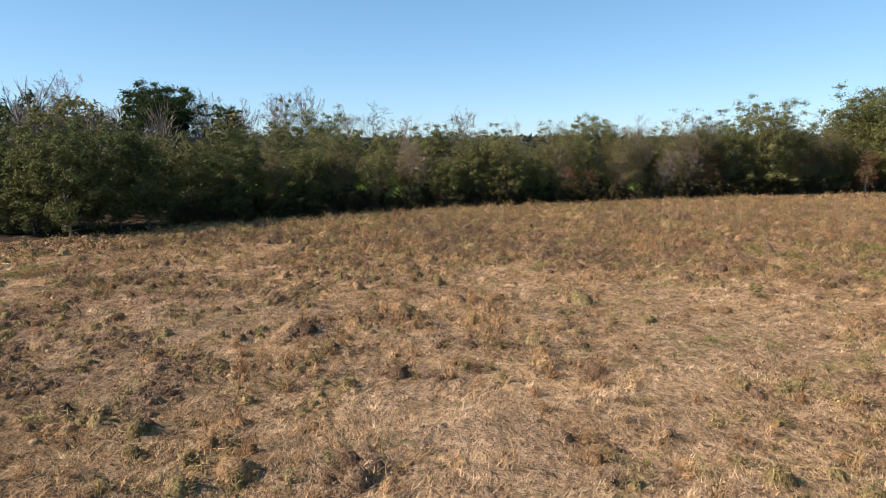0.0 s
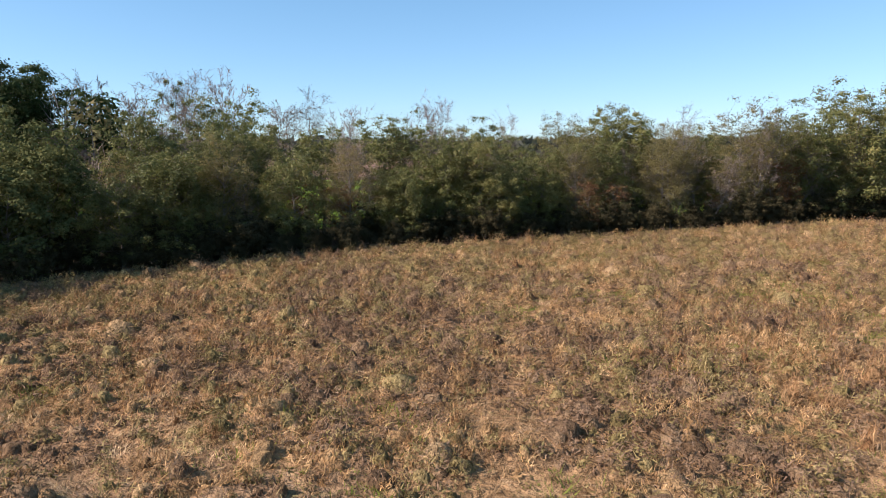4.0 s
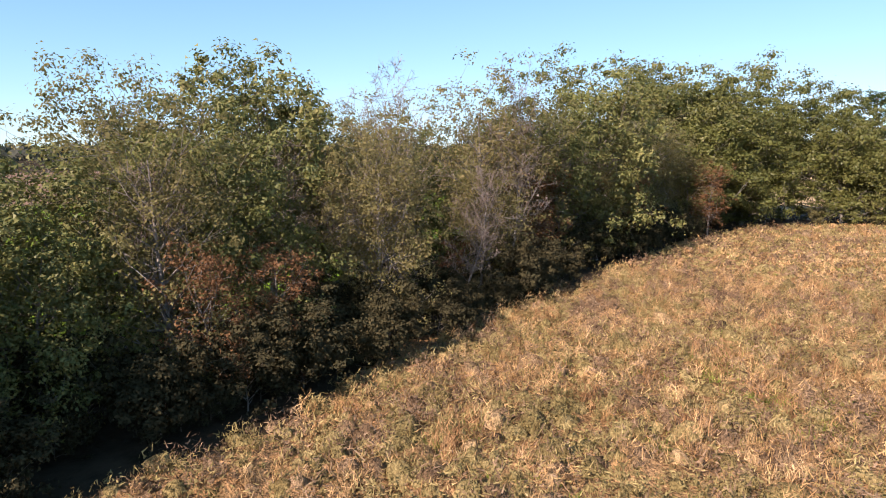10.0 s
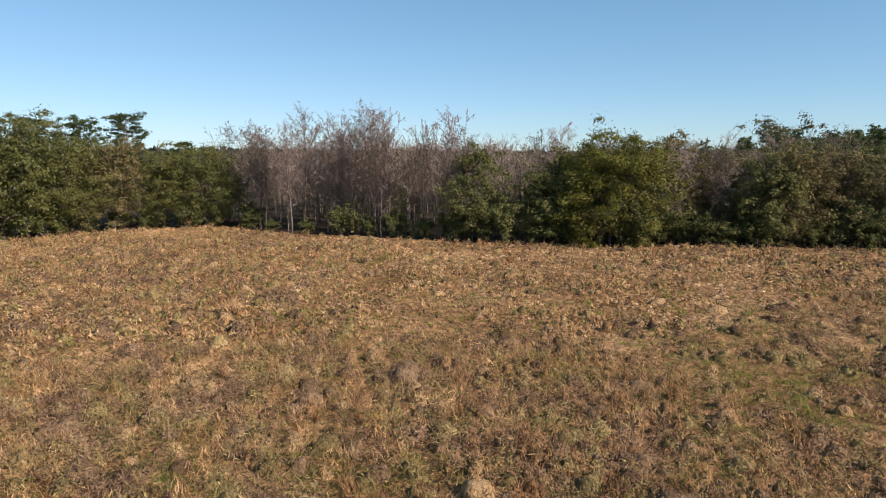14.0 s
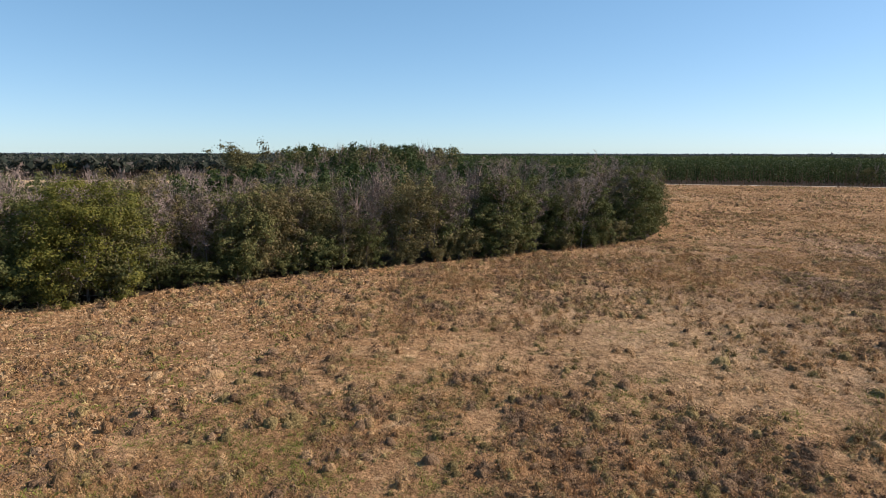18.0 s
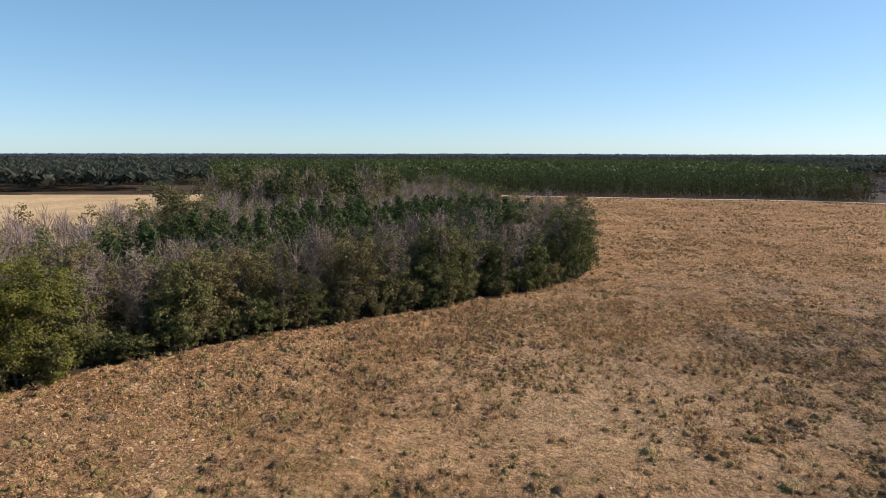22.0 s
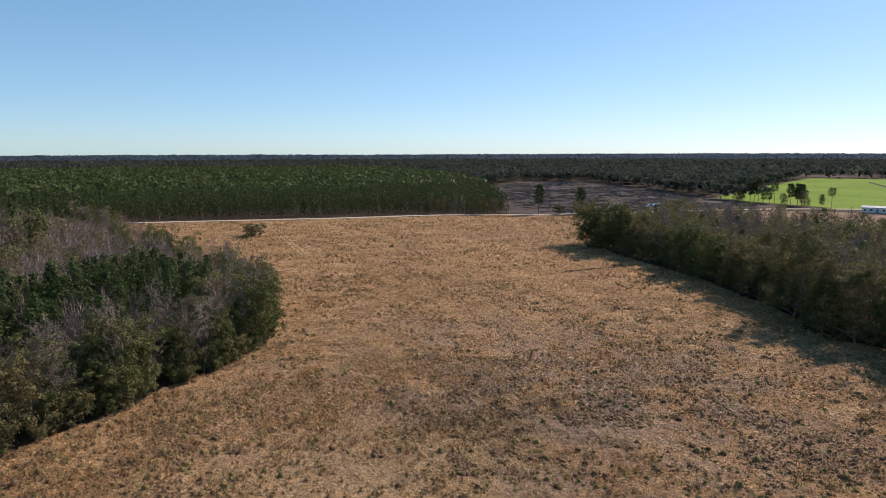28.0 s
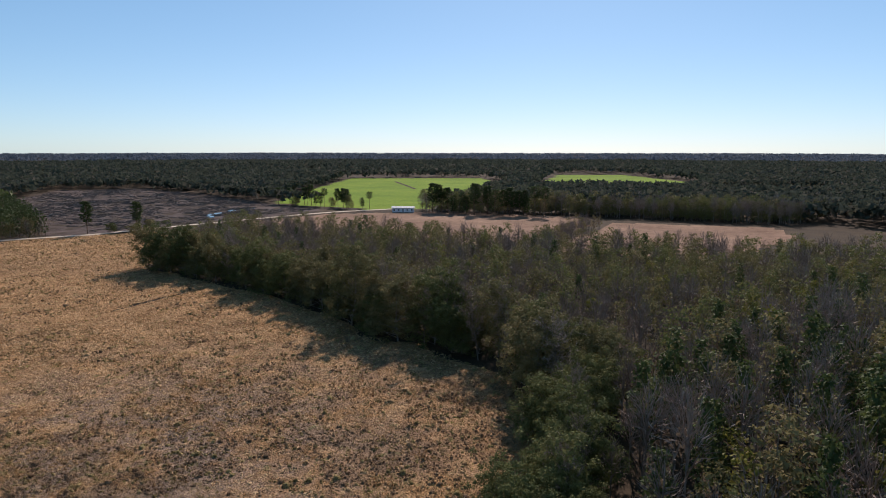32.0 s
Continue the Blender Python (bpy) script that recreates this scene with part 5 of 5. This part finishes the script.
def mounds(name, x, y, big, height, radius, bits, length, width, mat, label, rng, rise=0.5, loose=0.35, core=0.6):
    """Rounded clumps of grass or weeds: blades lie over a lopsided dome like thatch and stand off it at their tips; rise: how straight up they point."""
    n = len(x)
    if not n:
        return None
    d = rng.normal(0, 1, (n, bits, 3))
    d[..., 2] = np.abs(d[..., 2]) * 1.2
    d /= np.linalg.norm(d, axis=2, keepdims=True) + 1e-9
    s = big[:, None, None]
    lop = 1 + 0.3 * np.sin(3 * np.arctan2(d[..., 1:2], d[..., :1]) + 40 * (x + y)[:, None, None])
    p = d * s * lop * np.array([radius, radius, height]) * rng.uniform(0.5, 1.0, (n, bits, 1)) ** 0.5
    p[..., 0] += x[:, None]
    p[..., 1] += y[:, None]
    p[..., 2] += meadow_top(p[..., 0], p[..., 1]) - 0.04
    face = d * np.array([1 / radius, 1 / radius, 0.8 / height]) * radius + rng.normal(0, loose, d.shape)
    face /= np.linalg.norm(face, axis=2, keepdims=True) + 1e-9
    way = np.array([0.1, 0, rise]) + (1 - rise) * rng.normal(0, 1, d.shape) + 0.25 * d
    way -= (1 - 0.35 * rise) * face * (face * way).sum(2, keepdims=True)
    way /= np.linalg.norm(way, axis=2, keepdims=True) + 1e-9
    side = np.cross(face, way) * width * rng.uniform(0.5, 1.1, (n, bits, 1))
    v = np.stack([p - side, p + side, p + way * length * s ** 0.5 * rng.uniform(0.5, 1.2, (n, bits, 1))], 2).reshape(-1, 3)
    tagged(new(name, mesh_np(name, v, np.arange(len(v)).reshape(-1, 3), [mat])), label, "grass", kind="stuff")
    # the dense heart of most clumps: a low uneven dome
    pick = rng.uniform(0, 1, n) < 0.8
    x, y, n = x[pick], y[pick], int(pick.sum())
    wide = core * big[pick] * rng.uniform(0.5, 1.15, n)
    az = np.arange(6) * 1.0472 + rng.uniform(0, 1, (n, 1))
    rings = []
    for out, up in ((1.05, -0.15), (0.72, 0.55)):
        r = radius * wide[:, None] * out * rng.uniform(0.65, 1.3, (n, 6))
        rx, ry = x[:, None] + np.cos(az) * r, y[:, None] + np.sin(az) * r
        rings.append(np.stack([rx, ry, meadow_top(rx, ry) + up * height * wide[:, None] * rng.uniform(0.6, 1.4, (n, 6))], -1))
    cx, cy = x + rng.normal(0, 0.2, n) * radius * wide, y + rng.normal(0, 0.2, n) * radius * wide
    top = np.stack([cx, cy, meadow_top(cx, cy) + 0.9 * height * wide], -1)[:, None]
    dome = np.concatenate(rings + [top], 1).reshape(-1, 3)
    k = np.arange(6)
    k2 = (k + 1) % 6
    one = np.concatenate([np.stack([k, k2, k2 + 6], 1), np.stack([k, k2 + 6, k + 6], 1), np.stack([k + 6, k2 + 6, 0 * k + 12], 1)])
    f = (one[None] + 13 * np.arange(n)[:, None, None]).reshape(-1, 3)
    heart = new(f"{name}_base", mesh_np(name, dome, f, [HEARTS[mat]], smooth=True))
    return tagged(heart, "dense low base of " + label, "grass", kind="stuff")


def zone_points(zone, gap):
    x, y = scatter(MEADOW_LINE, gap, NR)
    d = np.full(len(x), 1e9)
    for px, py in ((0, 0), (3, 20), (5, 40), (7, 58), (14, 70), (21, 76)):
        d = np.minimum(d, np.hypot(x - px, y - py))
    k = (d >= zone[0]) & (d < zone[1])
    return x[k], y[k]


def meadow_grass(prefix, zone, gap, scale, blades, width, cover=1.0, core=0.6, near=False):
    """Every clump takes its kind from wide patches, from its neighbourhood and from luck."""
    x, y = zone_points(zone, gap)
    n = len(x)
    rich = 0.7 * fbm(x, y, 2.2, 44) + 0.3 * fbm(x, y, 8, 46) + 0.7 * (fbm(x, y, 24, 45) - 0.5) + np.clip((y - 50) / 120, -0.14, 0.2) + NR.uniform(-0.1, 0.1, n)
    rich = rich - 0.16 * np.exp(-((x - 4) ** 2) / 90 - (y - 24) ** 2 / 380)
    wood_side = np.clip((y - 58 - 0.42 * np.clip(x, -20, 70)) / 18, 0, 1)
    hover = np.exp(-((x - 36) ** 2 + (y - 62) ** 2) / 900)
    dark = fbm(x, y, 1.9, 21) + 0.6 * (fbm(x, y, 15, 22) - 0.5) + NR.uniform(-0.1, 0.1, n)
    lush = fbm(x, y, 2.5, 33) + 0.6 * (fbm(x, y, 30, 34) - 0.5) + 0.2 * hover + 0.1 * wood_side + NR.uniform(-0.12, 0.12, n)
    big = np.clip(0.5 + 0.5 * NR.gamma(2.0, 0.5, n), 0.5, 2.0) * (0.45 + 1.15 * value_noise(x, y, 1.3, 61))
    shade = -0.22 * np.exp(-((x - 4) ** 2) / 90 - (y - 24) ** 2 / 380) + 0.08 * np.clip((y - 40) / 20, 0, 1) + 0.04 * hover + 0.26 * np.exp(-((x + 12) ** 2 + (y - 15) ** 2) / 130) - 0.1 * np.clip((5 - y) / 30, 0, 1)
    weed = dark < 0.33 + shade
    olive = ~weed & (dark < 0.40 + shade + 0.26 * wood_side)
    green = (lush > 0.73 - 0.19 * hover + 0.1 * np.clip((45 - y) / 10, 0, 1)) & ~weed & ~olive
    broom = ~weed & ~green & ~olive & (rich > 0.5)
    flat = ~weed & ~green & ~olive & ~broom & (NR.uniform(0, 1, n) < cover)
    if near:
        tufts(f"{prefix}_matted_grass", x[flat], y[flat], big[flat] ** 0.5, 0.2 * scale, 0.33 * scale, 0.5 * scale, blades, width * 1.1, STRAW, "pale matted straw grass", NR, 0.7, 0.6)
    else:
        mounds(f"{prefix}_matted_grass", x[flat], y[flat], big[flat] ** 0.7, 0.13 * scale, 0.36 * scale, blades, 0.26 * scale, width * 1.3, STRAW, "pale matted straw grass in low humps", NR, 0.2, core=core)
    mounds(f"{prefix}_broom_grass", x[broom], y[broom], big[broom], 0.3 * scale, 0.42 * scale, blades, 0.24 * scale, width * 1.1, BROOM, "soft clumps of tan and rust coloured grass", NR, 0.6, core=core)
    mounds(f"{prefix}_weeds", x[weed], y[weed], big[weed], 0.34 * scale, 0.4 * scale, blades, 0.16 * scale, width * 1.5, WEED, "dead dark brown weeds among the grass", NR, 0.3, 0.6, core=core)
    mounds(f"{prefix}_olive_weeds", x[olive], y[olive], big[olive], 0.38 * scale, 0.4 * scale, blades, 0.17 * scale, width * 1.5, OLIVE_WEED, "olive-green weeds drying among the grass", NR, 0.3, 0.5, core=core)
    # taller clumps that stand out of the rest
    tx, ty = zone_points(zone, gap * 1.75)
    m = len(tx)
    lay = 0.14 * np.exp(-((tx - 4) ** 2) / 90 - (ty - 24) ** 2 / 380)
    keep = fbm(tx, ty, 6, 71) + 0.5 * (fbm(tx, ty, 25, 72) - 0.5) + np.clip((ty - 50) / 200, -0.08, 0.12) - 0.2 * np.clip(-tx / 12, 0, 1) - lay + NR.uniform(-0.2, 0.2, m) > 0.43
    tx, ty = tx[keep], ty[keep]
    m = len(tx)
    size = np.clip(0.55 + 0.45 * NR.gamma(2.0, 0.5, m), 0.6, 1.8)
    side = np.clip((ty - 58 - 0.42 * np.clip(tx, -20, 70)) / 18, 0, 1)
    luck = NR.uniform(0, 1, m) + 0.7 * (fbm(tx, ty, 9, 73) - 0.5)
    rust, tan, brown = luck < 0.16 - 0.1 * side, (luck >= 0.16 - 0.1 * side) & (luck < 0.4), luck > 0.7
    size *= 1 + 0.6 * np.exp(-((tx - 34) ** 2 + (ty - 66) ** 2) / 900)
    many = round(blades * 3.2)
    mounds(f"{prefix}_rust_tussocks", tx[rust], ty[rust], size[rust], 0.5 * scale, 0.27 * scale, many, 0.25 * scale, width * 0.8, RUST_GRASS, "tall feathery tussocks of rust coloured broom grass", NR, 0.7, core=core)
    mounds(f"{prefix}_tan_tussocks", tx[tan], ty[tan], size[tan], 0.42 * scale, 0.36 * scale, many, 0.25 * scale, width * 0.8, BROOM, "tall feathery tussocks of straw coloured grass", NR, 0.55, core=core)
    mounds(f"{prefix}_weed_clumps", tx[brown], ty[brown], size[brown], 0.48 * scale, 0.48 * scale, many, 0.16 * scale, width * 1.3, WEED, "rounded clumps of dead purplish brown weeds", NR, 0.3, 0.55, core=core)
    rest = ~rust & ~brown & ~tan
    mounds(f"{prefix}_olive_clumps", tx[rest], ty[rest], size[rest], 0.5 * scale, 0.42 * scale, many, 0.17 * scale, width * 1.3, OLIVE_WEED, "rounded clumps of drying olive weeds", NR, 0.3, 0.5, core=core)
    tufts(f"{prefix}_green_weeds", x[green], y[green], big[green], 0.16 * scale, 0.34 * scale, 0.26 * scale, blades, width * 1.7, GREEN_WEED, "low green weeds among dry grass", NR, 0.0, 0.4)


meadow_grass("near", (0, 33), 0.5, 1.0, 34, 0.0165, 1.0, 0.52, True)
meadow_grass("mid", (33, 95), 0.6, 0.95, 10, 0.05, 0.65, 0.58)
meadow_grass("far", (95, 400), 1.05, 1.1, 8, 0.09, 0.5, 0.6)
